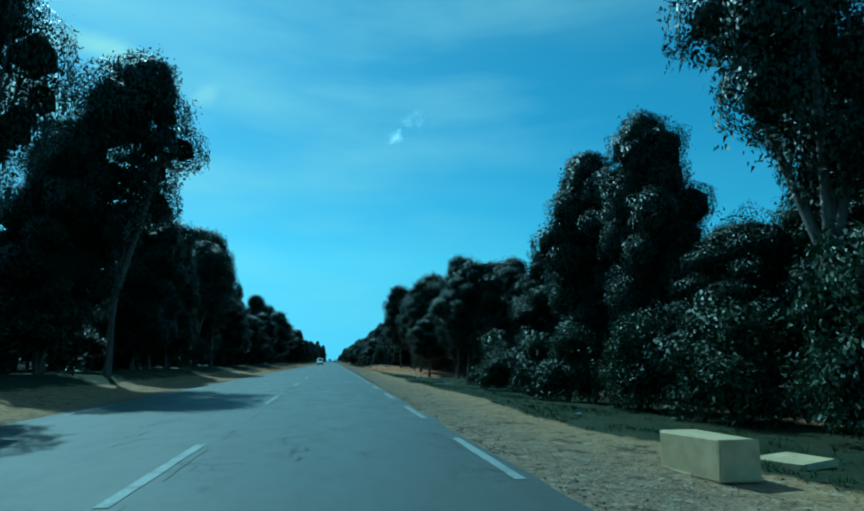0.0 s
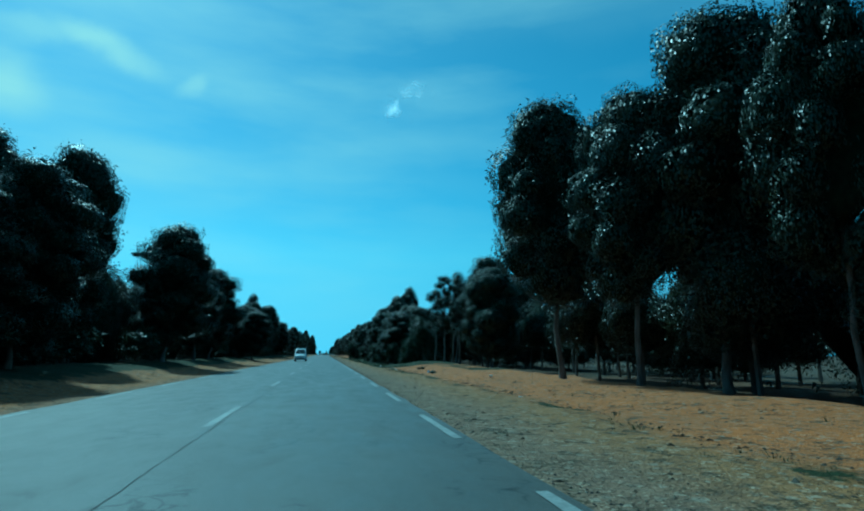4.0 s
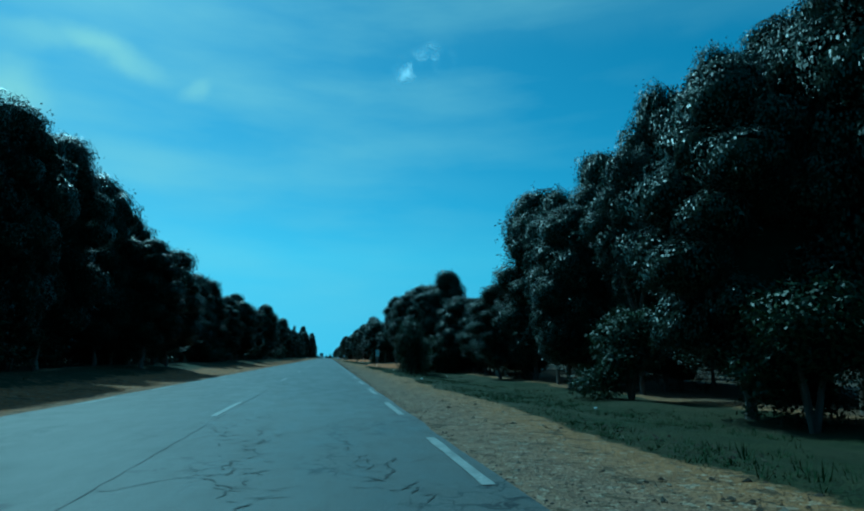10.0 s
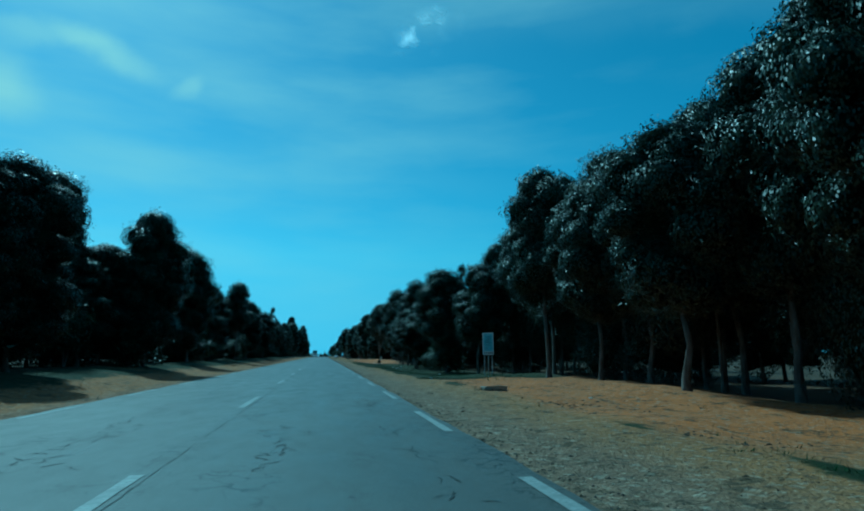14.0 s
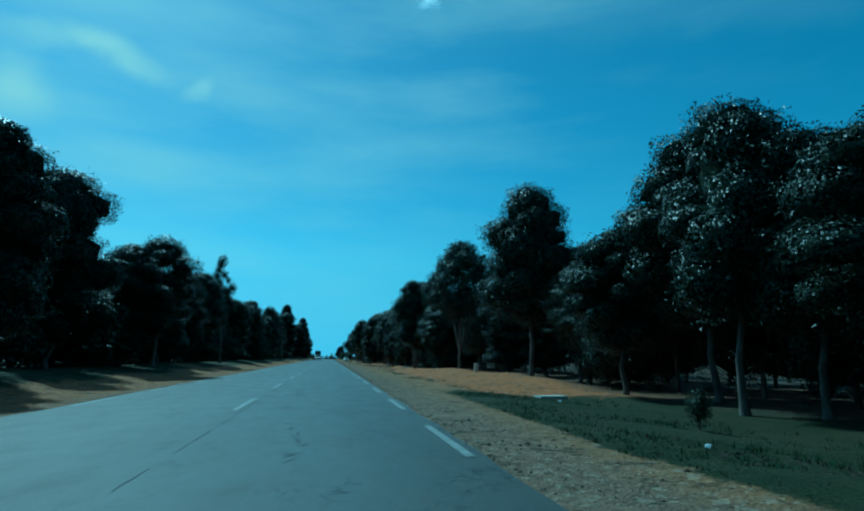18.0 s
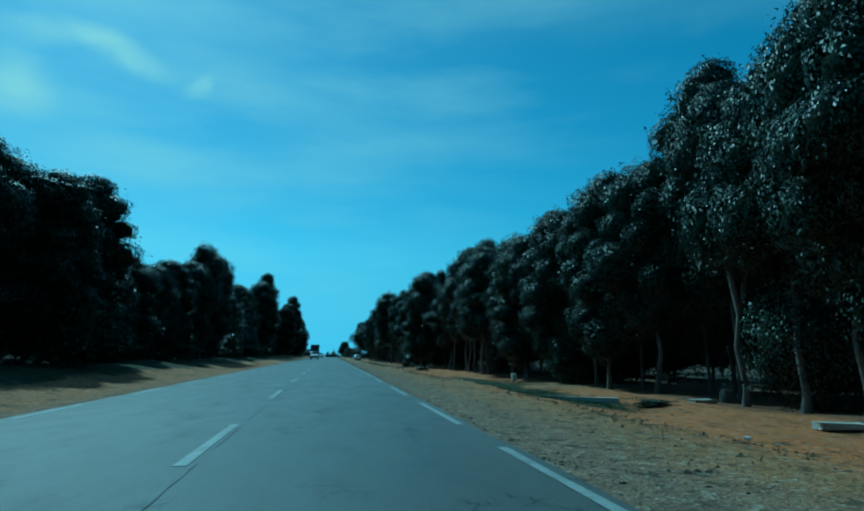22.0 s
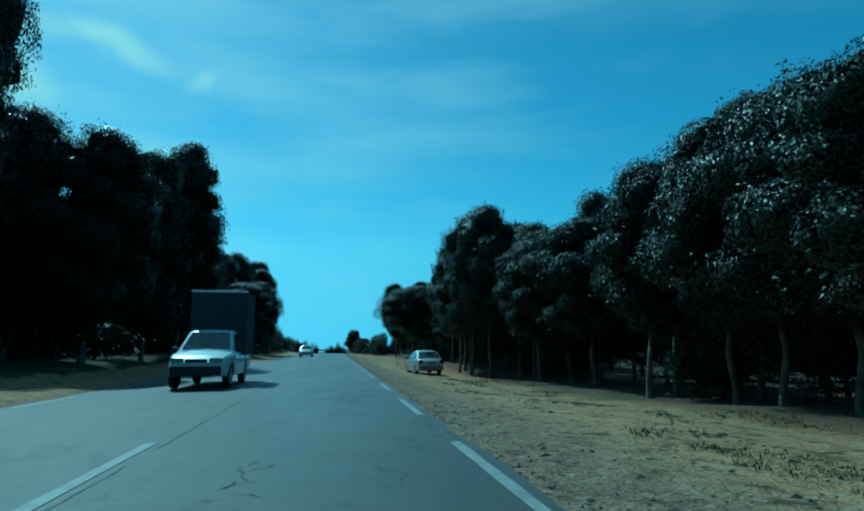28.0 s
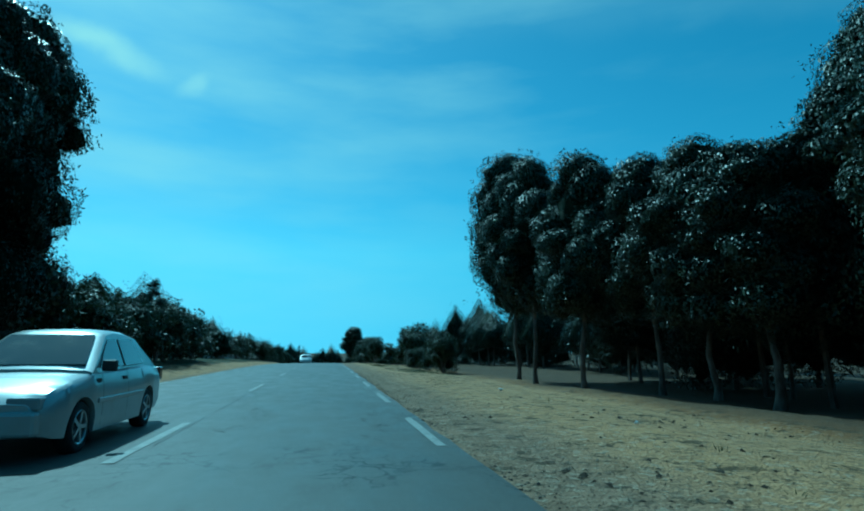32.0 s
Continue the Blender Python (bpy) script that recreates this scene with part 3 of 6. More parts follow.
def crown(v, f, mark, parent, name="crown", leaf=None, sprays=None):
    """A crown of leaves round a matte inner mass whose dark colour gives the inner shade."""
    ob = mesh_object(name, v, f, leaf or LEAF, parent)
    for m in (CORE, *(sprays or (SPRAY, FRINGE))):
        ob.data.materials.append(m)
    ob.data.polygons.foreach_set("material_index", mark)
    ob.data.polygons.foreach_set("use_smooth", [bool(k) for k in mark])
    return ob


# kind: fork height, crown's middle, its half height and reach to the lobes' centres, lobe size, number of lobes, share left out
SHAPES = {"round": (2.6, 5.95, 3.00, 1.70, 0.98, 26, 0.10), "bushy": (1.6, 5.15, 3.80, 1.70, 1.00, 29, 0.10),
          "tall": (2.6, 6.55, 2.45, 1.62, 0.98, 21, 0.14), "thin": (3.6, 6.3, 2.85, 1.40, 0.52, 24, 0.2), "forked": (1.45, 6.75, 2.60, 1.95, 0.82, 27, 0.05)}


def tree_kind(kind, seed, leaves, size=0.11):
    """One gum tree 10 m high and 5 m wide on an empty at its foot."""
    rng = np.random.default_rng(seed)
    U = rng.uniform
    fork, mid_z, tall, wide, lobe, n, gaps = SHAPES[kind]
    lean = Vector((U(-0.5, 0.5), U(-0.5, 0.5), 0))
    start_turn = U(0, 6.28)
    clumps = []
    for i in range(n):
        if i > 1 and U(0, 1) < gaps:
            continue
        u = 1 - 2 * (i + 0.5) / n
        a = start_turn + i * 2.4 + U(-0.3, 0.3)
        d = math.sqrt(1 - u * u) * wide * U(0.66, 1.12) * (0.88 if kind == "thin" and u > 0.3 else 1.0)
        d *= 1 - 0.22 * max(0.0, u)
        h = mid_z + tall * u * U(0.92, 1.02)
        s = lobe * U(0.66, 1.22)
        clumps.append(((lean.x * h / 10 + d * math.cos(a), lean.y * h / 10 + d * math.sin(a), h), (s * U(0.95, 1.2), s * U(0.95, 1.2), s * U(0.85, 1.05))))
    if kind != "thin":
        clumps.append(((lean.x, lean.y, mid_z + tall * 0.92), (lobe * 1.15, lobe * 1.15, lobe)))
    n = len(clumps)
    stem = [Vector((0, 0, -0.3)), Vector((0.06, 0.02, 0.4)), lean * 0.15 + Vector((U(-.15, .15), U(-.15, .15), fork * 0.6)), lean * 0.3 + Vector((0, 0, fork))]
    tree = new("gum_tree")
    pieces = [tube(stem, (0.19, 0.11, 0.095, 0.085), 8)]
    leaders = []
    if kind in ("tall", "forked"):
        for k in range(3):
            a = 2.1 * k + U(-0.4, 0.4)
            tip = Vector((lean.x + 1.1 * math.cos(a), lean.y + 1.1 * math.sin(a), U(8.0, 9.2)))
            knee = stem[-1].lerp(tip, 0.45) + Vector((0.35 * math.cos(a), 0.35 * math.sin(a), 0))
            leaders.append((stem[-1] - Vector((0, 0, 0.15)), knee, tip))
            v, f = tube(leaders[-1], (0.115, 0.075, 0.02), 6)
            mesh_object("limb", v, f, BARK, tree, smooth=True)
    elif kind == "thin":
        pieces.append(tube((stem[-1], stem[-1].lerp(Vector((lean.x, lean.y, 9.2)), 0.5), (lean.x, lean.y, 9.2)), (0.12, 0.07, 0.02), 6))
    else:
        pieces.append(tube((stem[-1], (lean.x * 0.7, lean.y * 0.7, 7.0)), (0.10, 0.04), 6))
    for i in (range(0, n, 2) if kind in ("tall", "forked") else range(0, n, 3) if kind == "thin" else ()):
        c = Vector(clumps[i][0])
        if c.z < fork + 0.4:
            continue
        if kind == "thin":
            start = stem[-1].lerp(Vector((lean.x, lean.y, 9.2)), max(0, (c.z - fork - 1.2)) / 6.5)
        else:
            foot, knee, tip = min(leaders, key=lambda q: (Vector(c.xy) - Vector(q[1].xy)).length)
            g = max(0.05, min(0.95, (c.z - 1.3 - foot.z) / (tip.z - foot.z)))
            start = foot.lerp(knee, g / 0.45) if g < 0.45 else knee.lerp(tip, (g - 0.45) / 0.55)
        mid = start.lerp(c, 0.5) + Vector((U(-.25, .25), U(-.25, .25), 0.25))
        v, f = tube((start, mid, c), (0.05, 0.035, 0.014), 5)
        mesh_object("branch", v, f, BARK, tree)
    v, f = merge(pieces)
    mesh_object("trunk", v, f, BARK, tree, smooth=True)
    dense = kind in ("round", "bushy")
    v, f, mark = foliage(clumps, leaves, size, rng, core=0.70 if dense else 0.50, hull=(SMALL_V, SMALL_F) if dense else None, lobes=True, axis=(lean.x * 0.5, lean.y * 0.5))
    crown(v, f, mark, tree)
    return tree


LABELS = {"round": "gum tree with dense rounded dark crown and pale trunk", "bushy": "gum tree leafy down to the ground beside the road",
          "tall": "tall gum tree with forked limbs and open crown", "thin": "slender sparse young gum tree with thin crown"}
KINDS = {k: [tree_kind(k, s + 11 * i, n) for s in range(c)] for i, (k, c, n) in
         enumerate((("round", 8, 2300), ("bushy", 7, 2300), ("tall", 4, 5500), ("thin", 3, 4500)))}
for k, protos in KINDS.items():
    for q in protos:
        tagged(q, LABELS[k], "tree", "gum trees along the road")
used = set()
turn = random.Random(4)


def plant(proto, x, y, h, w):
    spread = w / 5.0
    m = Matrix.LocRotScale((x, y, land(x, y)), Euler((0, 0, turn.uniform(0, 6.28))), (spread, spread * turn.uniform(0.9, 1.1), h / 10.0))
    if proto not in used:
        used.add(proto)
        proto.matrix_basis = m
        return proto
    ob = copy_thing(proto, Matrix())
    ob.matrix_basis = m
    return ob


def gum(kind, x, y, h, w):
    least, factor = {"round": (4.9, 1.4), "bushy": (4.9, 1.4), "tall": (4.2, 1.2), "thin": (2.8, 1.1)}[kind]
    out = 1.5 if abs(x) < 13 else 0.6
    h -= 0.75 if x < 0 else 0.0
    plant(turn.choice(KINDS[kind]), x + math.copysign(out, x), y, h * (1 + out / abs(x)), min(max(least, factor * w), 7.4))


# front row, right of the road
gum("tall", 10.0, 11.3, 12.5, 5.0)
gum("bushy", 12.5, 13.5, 6.6, 3.0)
gum("bushy", 12.0, 8.5, 6.0, 3.0)
gum("bushy", 11.0, 16.2, 5.5, 1.9)
gum("bushy", 11.0, 20.1, 10.7, 2.3)
gum("bushy", 10.0, 24.3, 10.3, 2.9)
gum("bushy", 12.5, 29.2, 12.6, 2.0)
gum("bushy", 14.0, 34.3, 9.1, 1.8)
gum("bushy", 12.0, 34.7, 8.0, 1.9)
gum("round", 8.0, 38.5, 7.5, 1.8)
gum("round", 8.0, 40.2, 7.2, 1.8)
gum("round", 13.0, 41.5, 8.7, 1.6)
gum("round", 12.0, 43.4, 9.0, 1.6)
gum("round", 11.0, 45.5, 8.8, 1.6)
gum("round", 9.0, 48.4, 7.9, 1.8)
gum("round", 12.0, 49.7, 9.3, 1.7)
gum("round", 7.8, 56.5, 5.3, 2.2)
gum("round", 11.5, 56.9, 11.3, 2.5)
gum("round", 12.5, 60.5, 10.9, 1.8)
gum("round", 12.5, 63.5, 7.7, 1.8)
gum("round", 14.8, 69.1, 10.0, 3.1)
gum("round", 14.8, 71.0, 13.8, 2.6)
gum("round", 12.5, 78.8, 11.7, 1.8)
gum("round", 13.3, 83.9, 14.5, 5.3)
gum("round", 10.0, 85.6, 10.4, 2.4)
gum("round", 9.0, 90.3, 11.7, 4.4)
gum("bushy", 11.2, 108.9, 7.3, 1.6)
gum("bushy", 11.4, 110.9, 8.3, 1.6)
gum("tall", 19.4, 121.5, 12.0, 3.2)
gum("bushy", 21.0, 126.0, 7.4, 2.4)
gum("bushy", 19.5, 130.5, 7.6, 2.4)
gum("bushy", 8.0, 139.5, 5.9, 1.8)
gum("thin", 17.0, 139.6, 7.3, 2.1)
gum("thin", 20.8, 140.7, 9.3, 2.2)
gum("bushy", 10.5, 141.1, 7.0, 1.6)
gum("bushy", 8.0, 141.3, 6.3, 1.8)
gum("bushy", 14.0, 141.5, 6.9, 2.6)
gum("bushy", 8.0, 143.1, 6.2, 1.8)
gum("bushy", 10.5, 144.1, 7.4, 1.6)
gum("bushy", 13.0, 147.0, 7.7, 3.4)
gum("bushy", 9.5, 154.3, 6.7, 1.8)
gum("bushy", 12.5, 156.6, 8.8, 2.9)
gum("bushy", 12.0, 160.2, 5.2, 1.6)
gum("bushy", 12.0, 162.1, 6.0, 1.6)
gum("bushy", 12.0, 164.0, 6.6, 1.6)
gum("bushy", 13.0, 167.5, 6.9, 1.6)
gum("bushy", 14.0, 173.3, 10.7, 2.1)
gum("bushy", 13.2, 175.7, 12.2, 4.2)
gum("bushy", 12.0, 178.0, 10.4, 1.6)
gum("bushy", 8.8, 178.1, 8.2, 1.8)
gum("bushy", 15.5, 181.7, 13.7, 1.8)
gum("tall", 11.0, 186.6, 9.0, 1.9)
gum("bushy", 17.0, 187.0, 15.9, 2.2)
gum("bushy", 14.8, 188.4, 13.9, 1.8)
gum("bushy", 10.2, 191.7, 8.1, 1.8)
gum("bushy", 14.0, 192.4, 12.2, 2.3)
gum("tall", 11.0, 194.9, 9.6, 1.8)
gum("bushy", 11.5, 199.8, 11.2, 4.4)
gum("bushy", 10.0, 202.4, 5.7, 1.6)
gum("bushy", 12.0, 208.2, 6.0, 2.1)
gum("bushy", 12.0, 210.5, 5.6, 1.6)
gum("bushy", 12.0, 212.9, 5.5, 1.9)
gum("bushy", 12.0, 216.0, 6.3, 1.6)
gum("bushy", 10.2, 217.3, 6.4, 2.0)
gum("bushy", 8.0, 222.2, 7.0, 1.8)
gum("bushy", 11.0, 223.7, 9.5, 1.9)
gum("bushy", 9.5, 226.7, 7.7, 1.8)
gum("bushy", 11.0, 231.3, 9.0, 1.6)
gum("round", 8.0, 234.4, 8.0, 3.0)
gum("round", 11.0, 234.6, 8.7, 1.6)
gum("round", 9.5, 240.1, 9.2, 2.0)
gum("round", 11.0, 242.4, 10.1, 1.5)
gum("round", 11.0, 244.7, 9.5, 1.6)
gum("round", 12.5, 248.6, 10.0, 1.8)
gum("round", 9.2, 247.0, 7.6, 3.0)
gum("round", 11.0, 251.8, 8.7, 1.6)
gum("round", 10.0, 254.0, 8.0, 1.8)
gum("round", 14.0, 257.4, 11.9, 2.2)
gum("round", 9.5, 258.5, 9.9, 2.9)
gum("round", 11.5, 262.5, 10.6, 3.6)
gum("round", 17.0, 269.6, 14.9, 3.0)
gum("round", 9.0, 269.7, 6.9, 2.2)
gum("round", 12.5, 272.5, 9.9, 2.0)
gum("round", 8.0, 275.6, 7.1, 1.8)
gum("round", 11.0, 282.4, 7.0, 1.6)
gum("thin", 12.0, 286.1, 9.9, 1.5)
gum("round", 8.0, 289.8, 5.0, 1.8)
gum("round", 10.2, 289.8, 6.4, 1.8)
gum("round", 17.8, 289.8, 13.5, 1.8)
gum("round", 12.0, 290.0, 7.6, 2.5)
gum("round", 8.0, 291.4, 6.0, 1.8)
gum("round", 9.5, 292.8, 6.9, 2.1)
gum("round", 12.0, 292.8, 6.8, 2.0)
gum("tall", 11.5, 299.7, 4.8, 2.2)
plant(KINDS["tall"][2], 10.3, 295.0, 9.9, 4.6)
gum("round", 12.0, 303.7, 5.0, 1.6)
gum("round", 9.5, 306.5, 5.8, 1.8)
gum("round", 12.0, 307.8, 6.1, 1.7)
gum("round", 10.5, 309.7, 6.7, 1.6)
gum("round", 9.5, 311.3, 7.9, 2.1)
gum("round", 11.8, 315.4, 8.8, 4.0)
gum("round", 10.0, 318.5, 6.2, 1.6)
gum("round", 14.0, 326.5, 6.9, 1.6)
gum("round", 14.0, 328.1, 7.3, 1.6)
gum("round", 14.8, 331.0, 8.6, 1.8)
gum("round", 20.0, 350.1, 6.9, 2.0)
gum("round", 12.5, 356.5, 8.2, 2.7)
gum("round", 10.0, 357.3, 5.5, 2.0)
gum("round", 12.0, 359.7, 6.5, 2.2)
gum("round", 19.0, 359.7, 9.1, 4.7)
gum("round", 15.0, 361.6, 6.9, 3.0)
gum("round", 11.0, 362.1, 7.1, 3.2)
gum("round", 11.5, 367.1, 10.2, 2.5)
gum("round", 8.8, 367.2, 9.8, 3.3)
gum("round", 13.2, 368.5, 10.9, 4.0)
gum("round", 9.8, 372.4, 8.6, 2.7)
gum("round", 10.2, 373.9, 9.5, 2.4)
gum("round", 11.0, 375.7, 10.7, 1.7)
gum("round", 11.0, 377.6, 9.7, 1.8)
gum("tall", 11.0, 379.9, 9.9, 2.1)
gum("round", 12.5, 382.0, 12.0, 2.3)
gum("round", 11.0, 384.8, 8.9, 1.6)
gum("bushy", 10.5, 387.8, 9.3, 1.6)
gum("tall", 11.0, 390.1, 8.8, 1.7)
gum("bushy", 10.5, 393.0, 8.7, 1.8)
gum("bushy", 11.8, 396.3, 9.8, 2.0)
gum("bushy", 10.0, 397.6, 8.1, 1.8)
gum("round", 10.0, 400.0, 8.5, 2.2)
gum("round", 9.0, 403.9, 8.1, 1.6)
gum("round", 10.0, 405.8, 8.9, 2.4)
gum("round", 10.0, 407.9, 8.7, 1.6)
gum("round", 10.0, 409.9, 9.6, 1.6)
gum("round", 10.0, 412.0, 9.8, 1.6)
gum("round", 10.0, 413.2, 8.9, 1.8)
gum("round", 13.2, 413.9, 12.1, 3.0)
gum("tall", 10.0, 418.1, 8.2, 1.8)
gum("round", 10.0, 420.0, 6.9, 1.5)
gum("bushy", 8.0, 426.3, 8.9, 1.8)
gum("bushy", 14.0, 426.6, 12.3, 2.4)
gum("bushy", 11.0, 427.5, 8.6, 1.8)
gum("tall", 9.5, 428.9, 8.5, 1.9)
gum("bushy", 9.5, 432.1, 10.4, 4.1)
gum("bushy", 10.0, 438.0, 7.1, 1.6)
gum("bushy", 9.0, 441.2, 8.7, 3.0)
gum("round", 16.2, 452.6, 14.8, 1.8)
gum("round", 9.0, 453.7, 9.6, 2.2)
gum("round", 11.8, 454.8, 12.4, 1.8)
gum("round", 8.0, 457.1, 10.2, 4.3)
gum("round", 10.0, 462.3, 7.6, 1.6)
gum("round", 10.0, 464.3, 8.9, 1.7)
gum("round", 11.8, 468.3, 12.2, 2.1)
gum("round", 10.5, 469.9, 7.5, 1.6)
gum("round", 8.8, 470.3, 6.4, 1.8)
gum("round", 10.5, 473.2, 7.7, 1.6)
gum("round", 10.5, 475.5, 7.9, 1.7)
gum("round", 10.5, 477.3, 7.8, 1.6)
gum("round", 13.2, 478.5, 10.2, 2.0)
gum("round", 10.0, 481.1, 8.0, 2.1)
gum("round", 11.8, 482.4, 8.6, 1.8)
gum("round", 11.6, 488.8, 7.9, 4.6)
gum("round", 14.0, 491.3, 10.7, 2.0)
gum("round", 11.8, 492.2, 7.8, 1.8)
gum("round", 10.0, 492.5, 7.4, 2.4)
gum("round", 11.0, 495.9, 9.0, 1.6)
gum("round", 8.8, 498.3, 10.2, 1.8)
gum("round", 11.0, 498.7, 9.5, 1.6)
gum("round", 8.0, 500.0, 9.8, 2.9)
gum("round", 9.2, 507.0, 10.2, 4.6)
gum("round", 7.8, 502.8, 8.1, 1.8)
gum("round", 9.0, 504.6, 9.3, 1.6)
gum("round", 10.0, 507.8, 10.1, 1.6)
gum("round", 11.0, 511.2, 11.3, 1.8)
gum("round", 10.0, 512.6, 9.5, 1.6)
gum("round", 10.2, 516.8, 10.1, 1.8)
gum("round", 11.0, 520.4, 6.4, 1.6)
gum("round", 11.0, 523.8, 8.9, 2.0)
gum("round", 13.2, 524.0, 9.2, 1.8)
gum("round", 8.8, 526.6, 7.7, 1.8)
gum("round", 9.0, 528.8, 8.4, 3.5)
plant(KINDS["tall"][1], 9.0, 527.5, 8.9, 7.4)
gum("round", 12.5, 529.0, 10.8, 1.8)
gum("tall", 9.5, 534.6, 6.7, 1.5)
gum("round", 12.5, 539.6, 8.3, 1.8)
gum("round", 16.2, 540.6, 12.1, 2.0)
gum("round", 10.5, 540.6, 6.7, 1.9)
gum("round", 10.5, 543.0, 7.3, 1.6)
gum("round", 10.0, 545.1, 7.8, 1.9)
gum("round", 8.6, 548.0, 8.4, 2.2)
gum("round", 8.5, 553.0, 9.7, 3.3)
gum("round", 8.6, 555.8, 10.8, 3.0)
# front row, left of the road
gum("tall", -9.0, 17.3, 12.0, 3.6)
gum("bushy", -10.0, 25.0, 10.4, 2.2)
gum("tall", -8.6, 27.7, 14.5, 5.4)
gum("bushy", -10.0, 35.4, 10.2, 1.6)
gum("bushy", -10.0, 38.2, 9.7, 1.6)
gum("bushy", -10.0, 41.9, 10.2, 2.3)
gum("tall", -10.0, 50.9, 10.6, 4.3)
gum("tall", -9.5, 54.1, 11.6, 2.2)
gum("bushy", -11.0, 55.2, 12.8, 4.6)
gum("bushy", -10.0, 63.4, 7.4, 1.8)
gum("bushy", -10.0, 68.8, 7.2, 1.6)
gum("tall", -15.5, 74.7, 13.9, 1.8)
gum("thin", -11.5, 78.6, 10.9, 2.3)
gum("bushy", -10.0, 80.2, 6.8, 2.2)
gum("bushy", -10.0, 85.7, 6.4, 1.9)
gum("bushy", -15.5, 87.3, 12.3, 1.8)
gum("bushy", -9.5, 88.4, 7.7, 2.2)
gum("bushy", -16.2, 95.7, 12.2, 2.4)
gum("bushy", -11.8, 98.4, 11.5, 3.6)
gum("bushy", -9.5, 107.8, 9.4, 4.6)
gum("bushy", -10.0, 119.8, 9.7, 2.2)
gum("tall", -13.2, 122.9, 12.8, 1.8)
gum("bushy", -10.0, 126.5, 9.1, 4.1)
gum("bushy", -13.0, 141.3, 8.0, 1.6)
gum("bushy", -8.0, 144.3, 6.3, 1.8)
gum("bushy", -13.0, 145.5, 7.4, 2.9)
gum("bushy", -13.0, 151.4, 7.2, 2.2)
gum("bushy", -13.0, 159.4, 8.4, 2.6)
gum("bushy", -13.0, 164.0, 8.6, 1.8)
gum("bushy", -13.0, 168.7, 9.6, 2.8)
gum("bushy", -12.0, 172.5, 8.8, 1.6)
gum("bushy", -13.2, 178.2, 10.8, 3.3)
gum("bushy", -12.0, 181.5, 9.9, 3.6)
gum("bushy", -11.0, 186.8, 10.0, 1.6)
gum("tall", -14.8, 188.1, 13.2, 3.4)
gum("bushy", -11.0, 189.5, 10.3, 1.8)
gum("bushy", -11.0, 193.9, 10.7, 2.3)
gum("bushy", -11.0, 200.4, 10.8, 2.3)
gum("bushy", -9.0, 201.9, 7.6, 2.3)
gum("bushy", -11.0, 202.8, 9.5, 1.8)
gum("bushy", -9.0, 207.0, 7.9, 2.3)
gum("bushy", -11.0, 220.1, 5.7, 1.6)
gum("bushy", -11.8, 224.6, 8.8, 2.6)
gum("bushy", -11.0, 228.1, 8.6, 1.8)
gum("bushy", -12.5, 232.1, 9.6, 5.1)
gum("bushy", -10.0, 233.9, 6.6, 1.5)
gum("bushy", -11.0, 237.6, 8.0, 2.0)
gum("bushy", -9.5, 239.9, 7.4, 3.0)
gum("bushy", -11.0, 252.5, 7.8, 1.6)
gum("bushy", -10.2, 255.3, 8.2, 3.3)
gum("bushy", -12.0, 266.1, 6.4, 1.6)
gum("bushy", -14.8, 266.6, 12.0, 1.8)
gum("bushy", -12.0, 269.2, 7.6, 2.1)
gum("bushy", -9.5, 269.2, 9.5, 3.0)
gum("bushy", -10.0, 282.8, 9.5, 3.3)
gum("bushy", -11.8, 295.9, 8.5, 2.1)
gum("bushy", -12.0, 301.4, 8.6, 2.7)
gum("bushy", -12.0, 303.9, 8.7, 1.6)
gum("tall", -9.4, 305.5, 9.2, 4.0)
gum("bushy", -11.0, 315.9, 9.1, 2.7)
gum("bushy", -9.5, 317.7, 8.2, 2.0)
gum("thin", -12.0, 320.4, 9.4, 1.6)
gum("bushy", -11.0, 326.2, 9.4, 2.8)
gum("bushy", -10.0, 332.2, 7.0, 2.8)
gum("tall", -9.1, 335.4, 7.9, 4.4)
gum("bushy", -10.0, 339.4, 6.6, 1.6)
gum("bushy", -10.5, 345.9, 7.5, 3.0)
gum("bushy", -11.0, 352.1, 7.8, 1.9)
gum("round", -10.3, 353.4, 8.3, 2.6)
gum("thin", -9.0, 356.6, 10.3, 3.3)
gum("bushy", -13.2, 371.2, 9.9, 1.8)
gum("bushy", -10.5, 372.7, 7.8, 2.9)
gum("bushy", -13.2, 373.3, 9.5, 1.8)
gum("bushy", -12.0, 385.4, 8.4, 1.6)
gum("bushy", -12.0, 387.9, 8.5, 2.3)
gum("bushy", -11.0, 390.1, 8.3, 3.5)
gum("bushy", -12.0, 395.2, 9.8, 4.7)
gum("bushy", -12.0, 402.4, 7.0, 1.6)
gum("tall", -13.0, 407.8, 7.7, 2.5)
gum("bushy", -12.0, 411.0, 7.9, 3.8)
gum("bushy", -11.0, 416.6, 8.6, 1.6)
gum("tall", -10.8, 419.8, 10.6, 2.7)
gum("bushy", -11.0, 423.3, 10.4, 3.8)
gum("tall", -11.0, 426.0, 10.5, 2.5)
gum("bushy", -13.0, 437.9, 8.3, 1.6)
gum("bushy", -13.0, 441.0, 8.8, 1.9)
gum("bushy", -14.0, 452.5, 11.7, 4.3)
gum("bushy", -14.0, 459.6, 11.9, 2.8)
gum("bushy", -11.0, 465.0, 12.7, 6.0)
gum("bushy", -13.0, 478.2, 14.6, 2.8)
gum("bushy", -12.5, 484.0, 16.5, 3.9)
